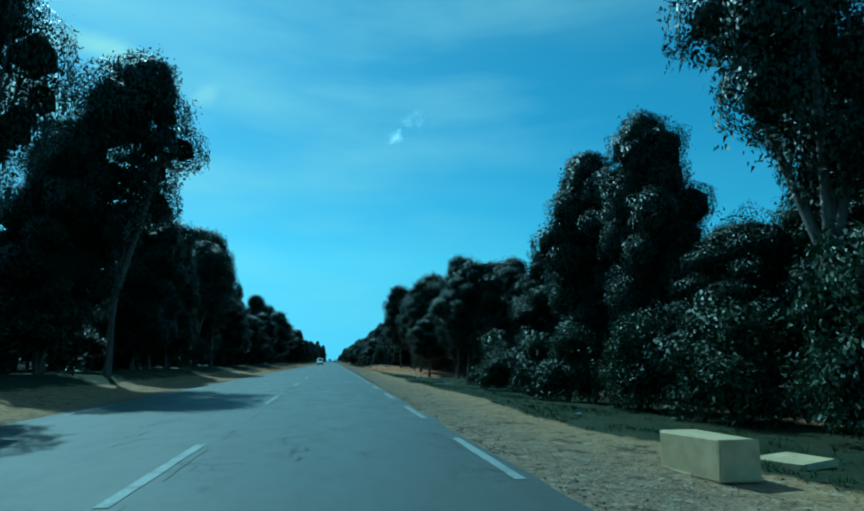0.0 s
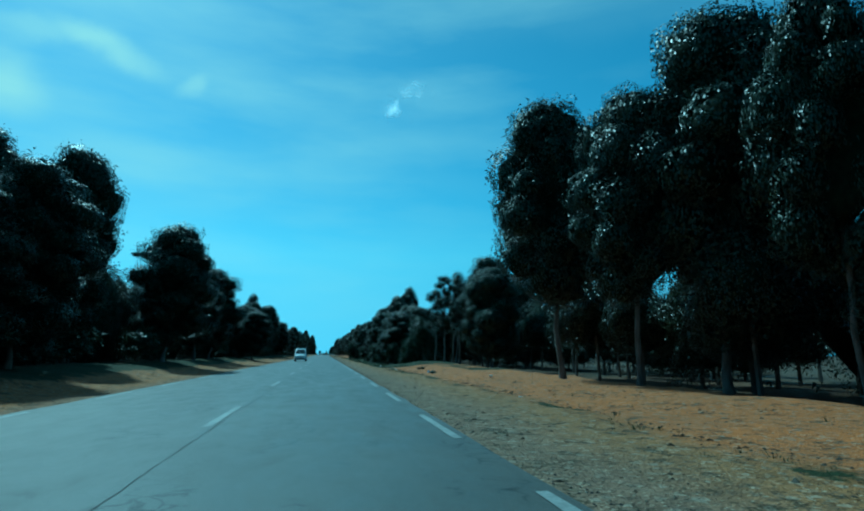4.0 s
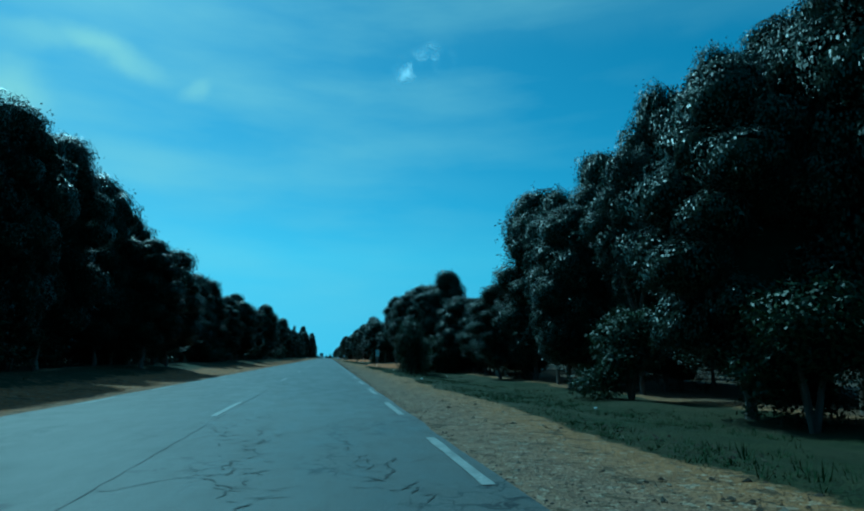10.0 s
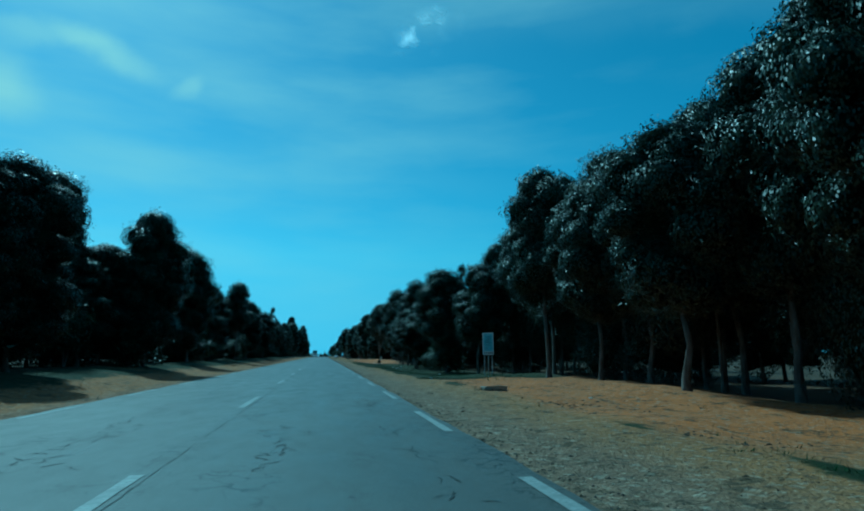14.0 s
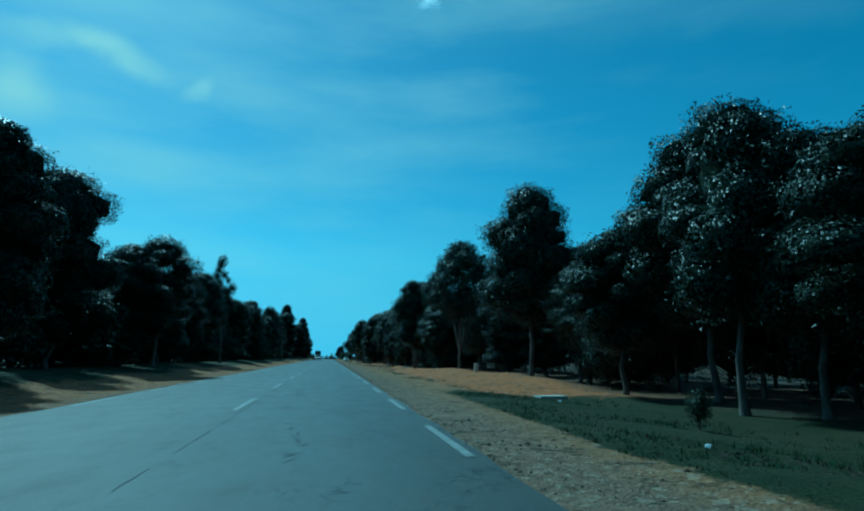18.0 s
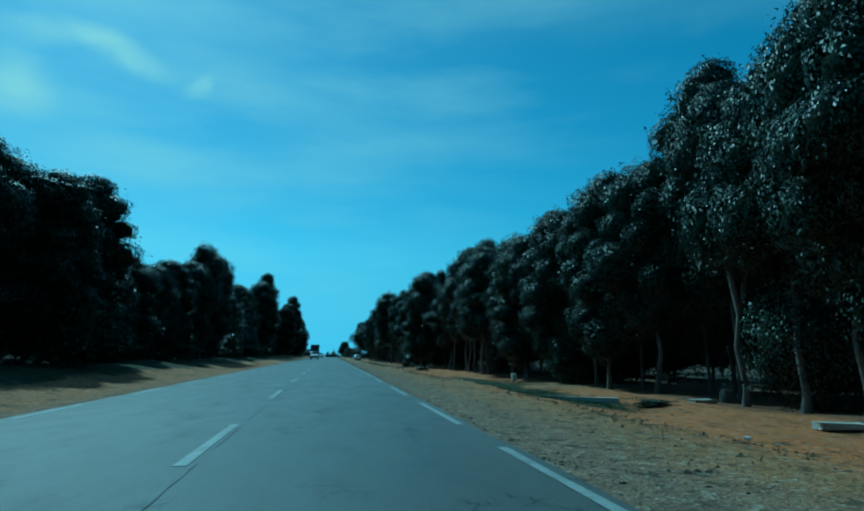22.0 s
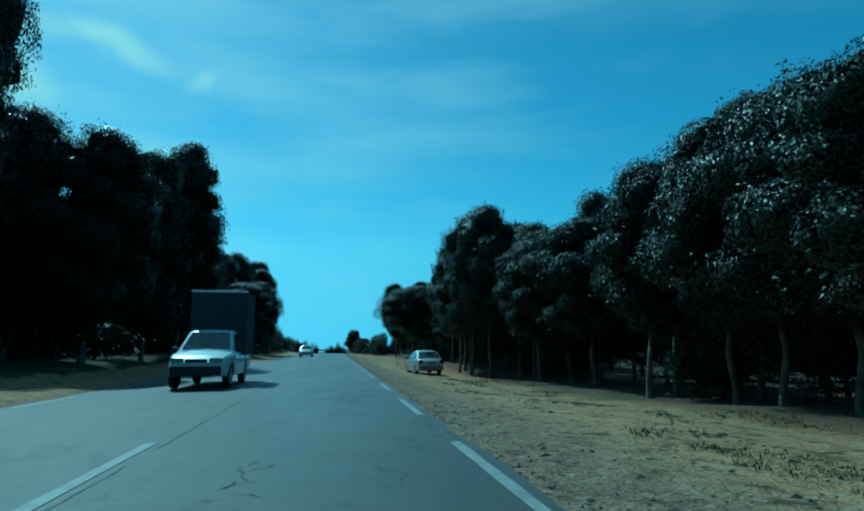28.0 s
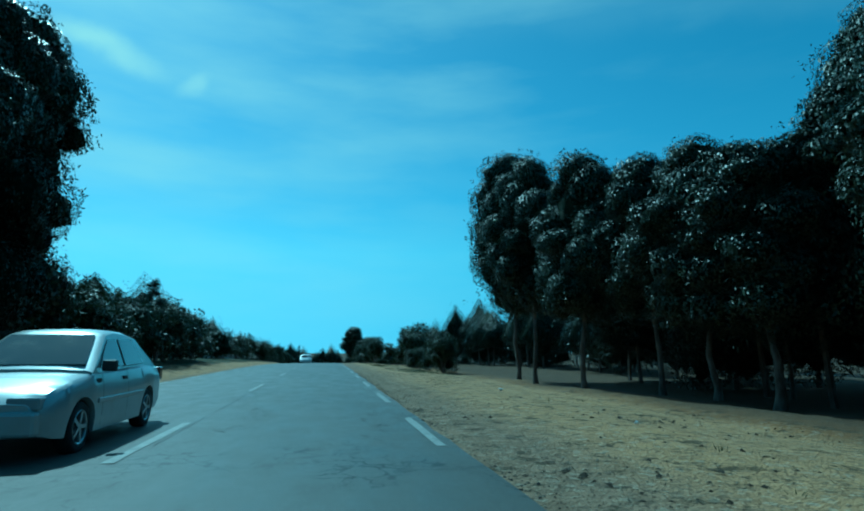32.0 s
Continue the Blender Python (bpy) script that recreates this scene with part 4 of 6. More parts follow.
gum("bushy", -11.8, 488.5, 11.2, 1.8)
gum("bushy", -9.0, 488.8, 10.0, 4.0)
gum("bushy", -8.6, 495.2, 11.3, 2.3)
gum("bushy", -8.2, 500.2, 13.3, 4.8)
gum("bushy", -9.0, 504.8, 7.7, 3.8)
gum("bushy", -13.0, 521.7, 10.2, 2.5)
gum("bushy", -12.5, 524.3, 10.6, 3.3)
gum("bushy", -8.0, 526.2, 7.7, 4.8)
gum("bushy", -12.5, 526.9, 11.7, 4.0)
gum("bushy", -14.0, 529.7, 13.2, 3.6)
gum("bushy", -12.0, 535.8, 12.1, 3.3)
gum("bushy", -8.0, 538.1, 8.8, 3.6)
gum("tall", -7.6, 541.0, 8.7, 3.2)
gum("bushy", -12.3, 543.2, 13.5, 3.1)
gum("bushy", -8.6, 545.7, 11.2, 2.3)
gum("bushy", -10.2, 549.9, 12.9, 4.6)


# two tall forked trees at the edge of the clearing
for k, (x, y, h, w) in enumerate(((11.0, 344.8, 10.9, 5.9), (24.0, 345.0, 9.0, 5.0))):
    tagged(plant(tree_kind("forked" if k == 0 else "tall", 90 + k, 22000, 0.12), x, y, h, w), "large gum tree with pale forked trunk and open crown",
           "tree", "gum trees along the road")

tagged(plant(tree_kind("round", 97, 15000, 0.09), 12.9, 333.0, 13.2, 6.6), "large gum tree with broad lobed dark crown", "tree", "gum trees along the road")
tagged(plant(tree_kind("round", 98, 15000, 0.09), 9.8, 65.3, 10.9, 6.4), "large gum tree with broad domed dark crown", "tree",
       "gum trees along the road")

# lower leafy trees behind the clearing
gum("bushy", 14.4, 344.0, 6.0, 2.0)
gum("bushy", 16.4, 340.5, 5.4, 2.4)

# trees beyond the crest
gum("round", 5.8, 690.0, 9.5, 5.5)
gum("round", 8.5, 655.0, 5.5, 5.0)
gum("thin", -10.6, 570.3, 6.0, 1.8)
gum("thin", -11.5, 551.0, 4.6, 1.6)


# deeper rows of the wood, one leafy mass with its stems
def build_woods():
    rng = np.random.default_rng(21)
    vs, fs, tv, mark = [], [], [], []
    o = 0
    spots = []
    for side in (1, -1):
        for x0, hmin, hmax, step in ((14.4, 4.5, 7.0, 3.4), (19.0, 6.0, 8.5, 3.5), (23.0, 3.6, 5.0, 3.6), (27.0, 6.0, 9.0, 6.0)):
            y = 4.0
            while y < (556 if x0 < 16 else 640):
                if not (side > 0 and x0 < 16 and (327 < y < 349 or 100 < y < 150)):
                    spots.append((side * (x0 + rng.uniform(-0.9, 1.8)), y + rng.uniform(-1, 1), rng.uniform(hmin, hmax), rng.uniform(2.2, 3.0) + (0.4 if x0 == 19.0 else 0.0)))
                y += step
    for k in range(46):
        spots.append((-70 + 3.2 * k + rng.uniform(-2, 2), 800 + rng.uniform(0, 60), rng.uniform(9.5, 13), 4.5))
    for k in range(14):
        spots.append((rng.uniform(-34, -12), 640 + 9 * k, rng.uniform(4.5, 6.0), 3.0))
        spots.append((rng.uniform(9, 30), 610 + 9 * k, rng.uniform(3.5, 5.5), 3.0))
    for x, y, h, r in spots:
        g = land(x, y)
        clumps = []
        near = abs(x) < 17 and y < 560
        n = 12 if near else 8
        low = 2.1 if near and x > 0 and y % 17 > 7 else 0.45
        for i in range(n):
            f = (i + 0.5) / n
            a = i * 2.4 + rng.uniform(0, 1)
            d = r * 0.62 * math.sin(math.pi * (0.30 + 0.55 * f)) * math.sqrt(rng.uniform(0.3, 1))
            q = r * rng.uniform(0.36, 0.52)
            clumps.append(((x + d * math.cos(a), y + d * math.sin(a), g + low + (h - 0.85 - low) * f), (q, q, q)))
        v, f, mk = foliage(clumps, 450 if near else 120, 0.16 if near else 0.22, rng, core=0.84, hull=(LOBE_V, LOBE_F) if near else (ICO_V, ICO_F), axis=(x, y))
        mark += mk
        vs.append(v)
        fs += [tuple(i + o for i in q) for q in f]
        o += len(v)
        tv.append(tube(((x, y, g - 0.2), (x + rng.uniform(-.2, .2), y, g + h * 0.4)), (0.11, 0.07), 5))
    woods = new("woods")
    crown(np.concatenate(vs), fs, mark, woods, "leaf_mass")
    v, f = merge(tv)
    mesh_object("stems", v, f, BARK, woods)
    for c in woods.children:
        tagged(c, kind="stuff")
    return tagged(woods, "dark gum wood in rows behind the roadside trees", "woods", kind="stuff")


build_woods()


# ---- umbrella pine ----
def umbrella_pine(x, y, h, spread=1.0):
    """A pine with a bare leaning trunk and a flat spreading top."""
    rng = np.random.default_rng(77)
    tree = new("umbrella_pine")
    fork = Vector((0.5, 0.0, h * 0.68))
    pieces = [tube(((0, 0, -0.3), (0.1, 0, 0.5), (0.25, 0.05, h * 0.4), fork), (0.24, 0.17, 0.14, 0.12), 8)]
    clumps = []
    for k in range(20):
        a, d = k * 2.4, 2.3 * spread * math.sqrt((k + 0.5) / 20)
        c = (0.3 + d * math.cos(a), d * math.sin(a), h - 0.7 - 0.10 * d * d + rng.uniform(-0.25, 0.2))
        clumps.append((c, (rng.uniform(0.45, 0.7), rng.uniform(0.45, 0.7), rng.uniform(0.22, 0.32))))
        if k % 2:
            pieces.append(tube((fork - Vector((0, 0, 0.12 * k)) * 0.6, fork.lerp(Vector(c), 0.55) - Vector((0, 0, 0.2)), c), (0.06, 0.04, 0.015), 5))
    v, f = merge(pieces)
    mesh_object("trunk", v, f, BARK, tree, smooth=True)
    v, f, mark = foliage(clumps, 5200, 0.15, rng, core=0.6, droop=-0.2)
    crown(v, f, mark, tree)
    tree.matrix_basis = Matrix.Translation((x, y, land(x, y)))
    return tagged(tree, "flat-topped umbrella pine with bare trunk among the gums", "tree")


umbrella_pine(18.6, 369.0, 12.8)
umbrella_pine(-48.9, 223.0, 26.8, 0.62)


# ---- shrubs ----
def shrub_kind(seed, n, leaves, size, hull):
    """One leafy shrub 2 m high and 2 m wide."""
    rng = np.random.default_rng(seed)
    clumps = []
    for i in range(n):
        a, d, h = i * 2.4 + rng.uniform(0, 0.8), 0.66 * math.sqrt(rng.uniform(0.05, 1)), rng.uniform(0.2, 1.66)
        d *= 1.0 if h < 1.1 else 0.65
        q = rng.uniform(0.30, 0.46) * (11 / n) ** 0.3
        clumps.append(((d * math.cos(a), d * math.sin(a), h), (q, q, q * 0.85)))
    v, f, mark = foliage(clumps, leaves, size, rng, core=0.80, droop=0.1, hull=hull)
    shrub = new("shrub")
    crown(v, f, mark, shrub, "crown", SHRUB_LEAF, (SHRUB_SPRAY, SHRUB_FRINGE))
    for k in range(3):
        v, f = tube(((0, 0, -0.15), (0.1 * math.cos(k * 2.1), 0.1 * math.sin(k * 2.1), 0.5), (0.3 * math.cos(k * 2.1), 0.3 * math.sin(k * 2.1), 1.1)),
                    (0.04, 0.03, 0.012), 5)
        mesh_object("stem", v, f, BARK, shrub)
    return tagged(shrub, "dense dark green shrub on the grassy verge", "shrub", "shrubs along the road")


SHRUBS = [shrub_kind(200 + s, 12, 1000, 0.11, (LOBE_V, LOBE_F)) for s in range(5)]
TALL_SHRUBS = [shrub_kind(220 + s, 18, 4600, 0.065, (SMALL_V, SMALL_F)) for s in range(4)]


def bush(x, y, h, w):
    proto = turn.choice(TALL_SHRUBS if x > 0 and w > 2.5 else SHRUBS)
    m = Matrix.LocRotScale((x, y, land(x, y)), Euler((0, 0, turn.uniform(0, 6.28))), (w / 2, w / 2 * turn.uniform(0.9, 1.15), h / 2))
    if proto not in used:
        used.add(proto)
        proto.matrix_basis = m
        return proto
    ob = copy_thing(proto, Matrix())
    ob.matrix_basis = m
    return ob


bush(10.2, 9.6, 4.4, 4.0)
bush(9.6, 12.8, 3.4, 3.6)
bush(9.2, 16.5, 3.2, 3.4)
bush(8.6, 20.5, 3.2, 3.2)
bush(8.8, 25.0, 3.2, 3.2)
bush(8.4, 29.0, 2.6, 2.6)
bush(9.6, 34.0, 3.6, 4.0)
bush(10.4, 38.0, 3.2, 3.6)
bush(10.3, 125.5, 5.4, 4.6)
bush(9.4, 127.6, 3.9, 3.4)
bush(10.5, 126.8, 4.0, 3.8)
bush(9.5, 131.0, 3.4, 3.6)
bush(9.0, 138.0, 3.2, 3.6)
bush(8.0, 151.0, 3.4, 3.6)
bush(7.2, 153.5, 3.0, 3.0)
bush(8.4, 147.0, 4.4, 4.2)
bush(9.2, 158.0, 3.6, 4.4)
bush(10.0, 163.0, 3.4, 4.0)
bush(10.4, 170.0, 3.0, 4.0)
bush(10.0, 176.0, 3.2, 4.2)
bush(10.5, 184.0, 3.4, 4.2)
bush(6.5, 208.8, 4.6, 2.8)
bush(7.6, 214.0, 4.2, 3.4)
bush(9.6, 219.0, 3.6, 3.8)
bush(10.2, 215.8, 3.4, 3.8)
bush(10.2, 228.0, 3.5, 4.2)
bush(10.6, 234.0, 3.0, 3.6)
bush(9.8, 276.0, 3.0, 3.6)
bush(10.5, 284.0, 3.2, 4.0)
bush(11.0, 290.0, 3.0, 3.8)
bush(7.3, 308.0, 0.75, 0.7)
bush(12.5, 356.0, 3.4, 4.2)
bush(12.0, 362.0, 3.0, 4.0)
bush(12.0, 392.0, 2.6, 3.4)
bush(7.8, 425.5, 0.8, 1.4)
bush(9.6, 432.0, 3.0, 3.8)
bush(10.0, 437.0, 3.2, 3.8)
bush(8.2, 566.0, 2.7, 3.0)
bush(9.4, 573.0, 3.3, 3.6)
bush(8.6, 580.0, 2.0, 3.0)
bush(9.5, 588.0, 4.2, 4.4)
bush(10.5, 596.0, 5.4, 5.0)
bush(8.5, 603.0, 3.0, 4.0)
bush(7.8, 615.0, 4.2, 4.0)
bush(8.2, 624.0, 5.0, 4.6)
bush(7.6, 633.0, 4.4, 4.4)
bush(8.8, 642.0, 6.0, 5.0)
bush(7.4, 655.0, 5.2, 4.8)
bush(8.6, 668.0, 6.2, 5.2)
for x, y, h, w in ((8.9, 379.1, 0.24, 1.5), (6.1, 98.7, 0.2, 0.5), (6.5, 106.2, 0.18, 0.42), (6.7, 105.6, 0.2, 0.45), (8.7, 427.2, 0.5, 1.0), (8.2, 415.6, 0.35, 1.2), (7.5, 413.9, 0.42, 1.3)):
    bush(x, y, h, w)
y = 6.0
while y < 545:
    bush(-12.6 + 1.2 * math.sin(y * 0.31) + turn.uniform(-0.5, 0.5), y, turn.uniform(1.8, 3.6), turn.uniform(3.0, 4.4))
    y += turn.uniform(3.8, 5.6)
y = 546.0
while y < 582:
    bush(-10.8 + turn.uniform(-0.4, 0.4), y, turn.uniform(3.7, 4.5), turn.uniform(3.6, 4.6))
    y += 3.0
y = 590.0
while y < 730:
    bush(-12.5 + turn.uniform(-1.2, 2.0), y, turn.uniform(2.6, 3.6) + 0.9 * (y - 590) / 70, turn.uniform(3.6, 5.0))
    y += 5.0


# slim pale trunks that stand under the eaves of the wood
for x, y, h in ((13.2, 248.7, 9.0), (13.2, 245.4, 8.5), (11.2, 113.4, 7.0), (13.0, 112.6, 7.5), (9.6, 68.8, 9.5), (14.3, 384.1, 10.5), (12.7, 389.2, 9.0), (11.2, 526.2, 9.0), (12.5, 525.3, 9.0), (12.4, 523.5, 8.6), (13.0, 523.2, 9.0), (14.6, 535.7, 9.0),
                (12.9, 537.2, 8.5), (16.4, 540.4, 9.0), (14.6, 543.0, 8.5), (-10.5, 432.6, 7.6)):
    plant(turn.choice(KINDS["thin"]), x, y, h, 2.9)
for x, y, h, w in ((10.9, 118.1, 8.7, 4.2), (11.7, 116.6, 8.3, 4.2), (12.1, 119.8, 9.2, 4.2), (10.4, 120.0, 7.6, 3.6), (22.0, 150.0, 12.2, 5.0)):
    plant(turn.choice(KINDS["thin"]), x, y, h, w)


# ---- vehicles ----
def glossy(name, color, rough=0.3, metal=0.0):
    m, n, l, b = material(name, rough, metal)
    dust = noise_tex(n, l, 3.0, 5.0)
    l.new(blend(n, l, ramp_of(n, l, dust, 0.45, 0.8, 0.0, 0.35), color, (0.30, 0.26, 0.20)), b.inputs["Base Color"])
    b.inputs["Coat Weight"].default_value = 0.5
    return m


SILVER = glossy("silver_car_paint", (0.46, 0.48, 0.48), 0.34, 0.35)
WHITE = glossy("white_car_paint", (0.74, 0.75, 0.74), 0.35)
GREY = glossy("grey_car_paint", (0.16, 0.17, 0.18), 0.3, 0.3)
GLASS = glossy("dark_car_glass", (0.02, 0.025, 0.028), 0.06)
RUBBER = plain("tyre_rubber", (0.018, 0.018, 0.018), 0.85)
TRIM = plain("black_plastic_trim", (0.03, 0.03, 0.03), 0.6)
ALLOY = plain("alloy_rim", (0.55, 0.56, 0.57), 0.35, 0.8, 0.15)
LAMP = glossy("headlamp_glass", (0.30, 0.32, 0.33), 0.10)
# red darkened in the colour for the shaded rear of the parked car
REDLAMP = glossy("red_lamp_glass", (0.06, 0.012, 0.012), 0.2)
TARP = plain("dark_truck_tarpaulin", (0.055, 0.065, 0.075), 0.8, vary=0.4, scale=2.0)


def wheel(parent, x, y, r, w=0.19):
    s = 1 if x > 0 else -1
    n = 24

    def turned(prof):
        bm = bmesh.new()
        rings = [[bm.verts.new((x + s * w * q, y + r * p * math.cos(2 * math.pi * k / n), r + r * p * math.sin(2 * math.pi * k / n))) for p, q in prof]
                 for k in range(n)]
        for k in range(n):
            a, c = rings[k], rings[(k + 1) % n]
            for i in range(len(prof) - 1):
                bm.faces.new((a[i], a[i + 1], c[i + 1], c[i]))
        return bm

    tyre = part("wheel", turned(((0.66, 0.46), (0.80, 0.52), (0.93, 0.48), (1.0, 0.36), (1.0, -0.36), (0.93, -0.48), (0.66, -0.48))), RUBBER, parent, smooth=True)
    rim = turned(((0.70, 0.42), (0.66, 0.50), (0.61, 0.44), (0.60, 0.10)))
    bmesh.ops.create_cone(rim, cap_ends=True, segments=16, radius1=r * 0.15, radius2=r * 0.13, depth=w * 0.9,
                          matrix=Matrix.Translation((x, y, r)) @ Matrix.Rotation(math.pi / 2, 4, "Y"))
    for k in range(5):
        m = Matrix.Translation((x + s * w * 0.38, y, r)) @ Matrix.Rotation(2 * math.pi * k / 5 + 0.3, 4, "X") @ Matrix.Translation((0, 0, r * 0.36))
        bmesh.ops.create_cube(rim, size=1.0, matrix=m @ Matrix.Diagonal((0.03, r * 0.15, r * 0.58, 1)))
    part("rim", rim, ALLOY, tyre)
    hub = bmesh.new()
    bmesh.ops.create_cone(hub, cap_ends=True, segments=16, radius1=r * 0.62, radius2=r * 0.62, depth=0.02,
                          matrix=Matrix.Translation((x + s * w * 0.05, y, r)) @ Matrix.Rotation(math.pi / 2, 4, "Y"))
    part("brake_disc", hub, TRIM, tyre)


def smooth_by_angle(ob, degrees=32):
    ob.data.polygons.foreach_set("use_smooth", [True] * len(ob.data.polygons))
    ob.data.set_sharp_from_angle(angle=radians(degrees))
    return ob


class Shape:
    """The form of a car: lines along its length (y forward) for the deck, the shoulder, the width and the sill, and a glasshouse on top."""

    def __init__(self, deck, shoulder, width, sill, axles, r, house, belt, wb, wt):
        self.deck, self.shoulder, self.width, self.sill = deck, shoulder, width, sill
        self.axles, self.r, self.house, self.belt, self.wb, self.wt = axles, r, house, belt, wb, wt
        self.front, self.rear = deck[-1][0], deck[0][0]

    def at(self, line, y):
        return float(np.interp(y, [q[0] for q in line], [q[1] for q in line]))

    def low(self, y):
        z = self.at(self.sill, y)
        R = self.r * 1.17
        for a in self.axles:
            if abs(y - a) < R:
                z = max(z, self.r + math.sqrt(R * R - (y - a) ** 2))
        return z

    def half(self, y):
        w, L, S, D = self.at(self.width, y), self.low(y), self.at(self.shoulder, y), self.at(self.deck, y)
        base = self.at(self.sill, y)
        bulge = [(0.965, base), (0.985, base + 0.12), (1.0, base + 0.5 * (S - base)), (0.985, S - 0.07), (0.94, S)]
        pts = [(0.55 * w, L + 0.01)]
        for k in range(6):
            z = L + (S - L) * k / 5
            pts.append((w * float(np.interp(z, [q[1] for q in bulge], [q[0] for q in bulge])), z))
        return pts + [(0.88 * w, S + 0.55 * (D - S)), (0.5 * w, D - 0.006), (0.0, D)]

    def side(self, y, z):
        pts = self.half(y)[1:7]
        return float(np.interp(z, [q[1] for q in pts], [q[0] for q in pts]))

    def glass_x(self, z):
        return self.wb + (self.wt - self.wb) * (z - self.belt) / (max(q[1] for q in self.house) - 0.05 - self.belt)

    def body(self):
        ys = {round(float(q), 4) for q in np.linspace(self.rear, self.front, 34)}
        for a in self.axles:
            R = self.r * 1.17
            ys |= {round(a + R * k, 4) for k in (-1.0, -0.98, -0.9, -0.75, -0.5, -0.25, 0, 0.25, 0.5, 0.75, 0.9, 0.98, 1.0)}
        return self.skin([[(x, y, z) for x, z in self.half(y)] for y in sorted(ys)])

    def glasshouse(self):
        rings = []
        ys = sorted({q[0] for q in self.house} | {round(float(q), 3) for q in np.linspace(self.house[0][0], self.house[-1][0], 15)})
        for y in ys:
            top = self.at(self.house, y)
            edge = max(self.belt - 0.03, top - 0.05)
            x = self.glass_x(edge)
            rings.append([(self.wb * 0.99, y, self.belt - 0.06), (x, y, edge), (x * 0.90, y, top - 0.014), (x * 0.5, y, top + 0.004), (0.0, y, top + 0.010)])
        return self.skin(rings)

    def skin(self, halves):
        bm = bmesh.new()
        rings = [[bm.verts.new(p) for p in h] + [bm.verts.new((-x, y, z)) for x, y, z in reversed(h[:-1])] for h in halves]
        n = len(rings[0])
        for a, c in zip(rings, rings[1:]):
            for k in range(n):
                bm.faces.new((a[k], a[(k + 1) % n], c[(k + 1) % n], c[k]))
        bm.faces.new(rings[0])
        bm.faces.new(list(reversed(rings[-1])))
        bmesh.ops.recalc_face_normals(bm, faces=bm.faces[:])
        return bm


def plate(corners, out, thick=0.010):
    """A pane on its corners, lifted a little along out."""
    bm = bmesh.new()
    d = Vector(out).normalized() * thick
    lo, hi = [bm.verts.new(Vector(p) - d * 0.6) for p in corners], [bm.verts.new(Vector(p) + d) for p in corners]
    k = len(corners)
    bm.faces.new(hi)
    bm.faces.new(list(reversed(lo)))
    for i in range(k):
        bm.faces.new((lo[i], lo[(i + 1) % k], hi[(i + 1) % k], hi[i]))
    bmesh.ops.recalc_face_normals(bm, faces=bm.faces[:])
    return bm


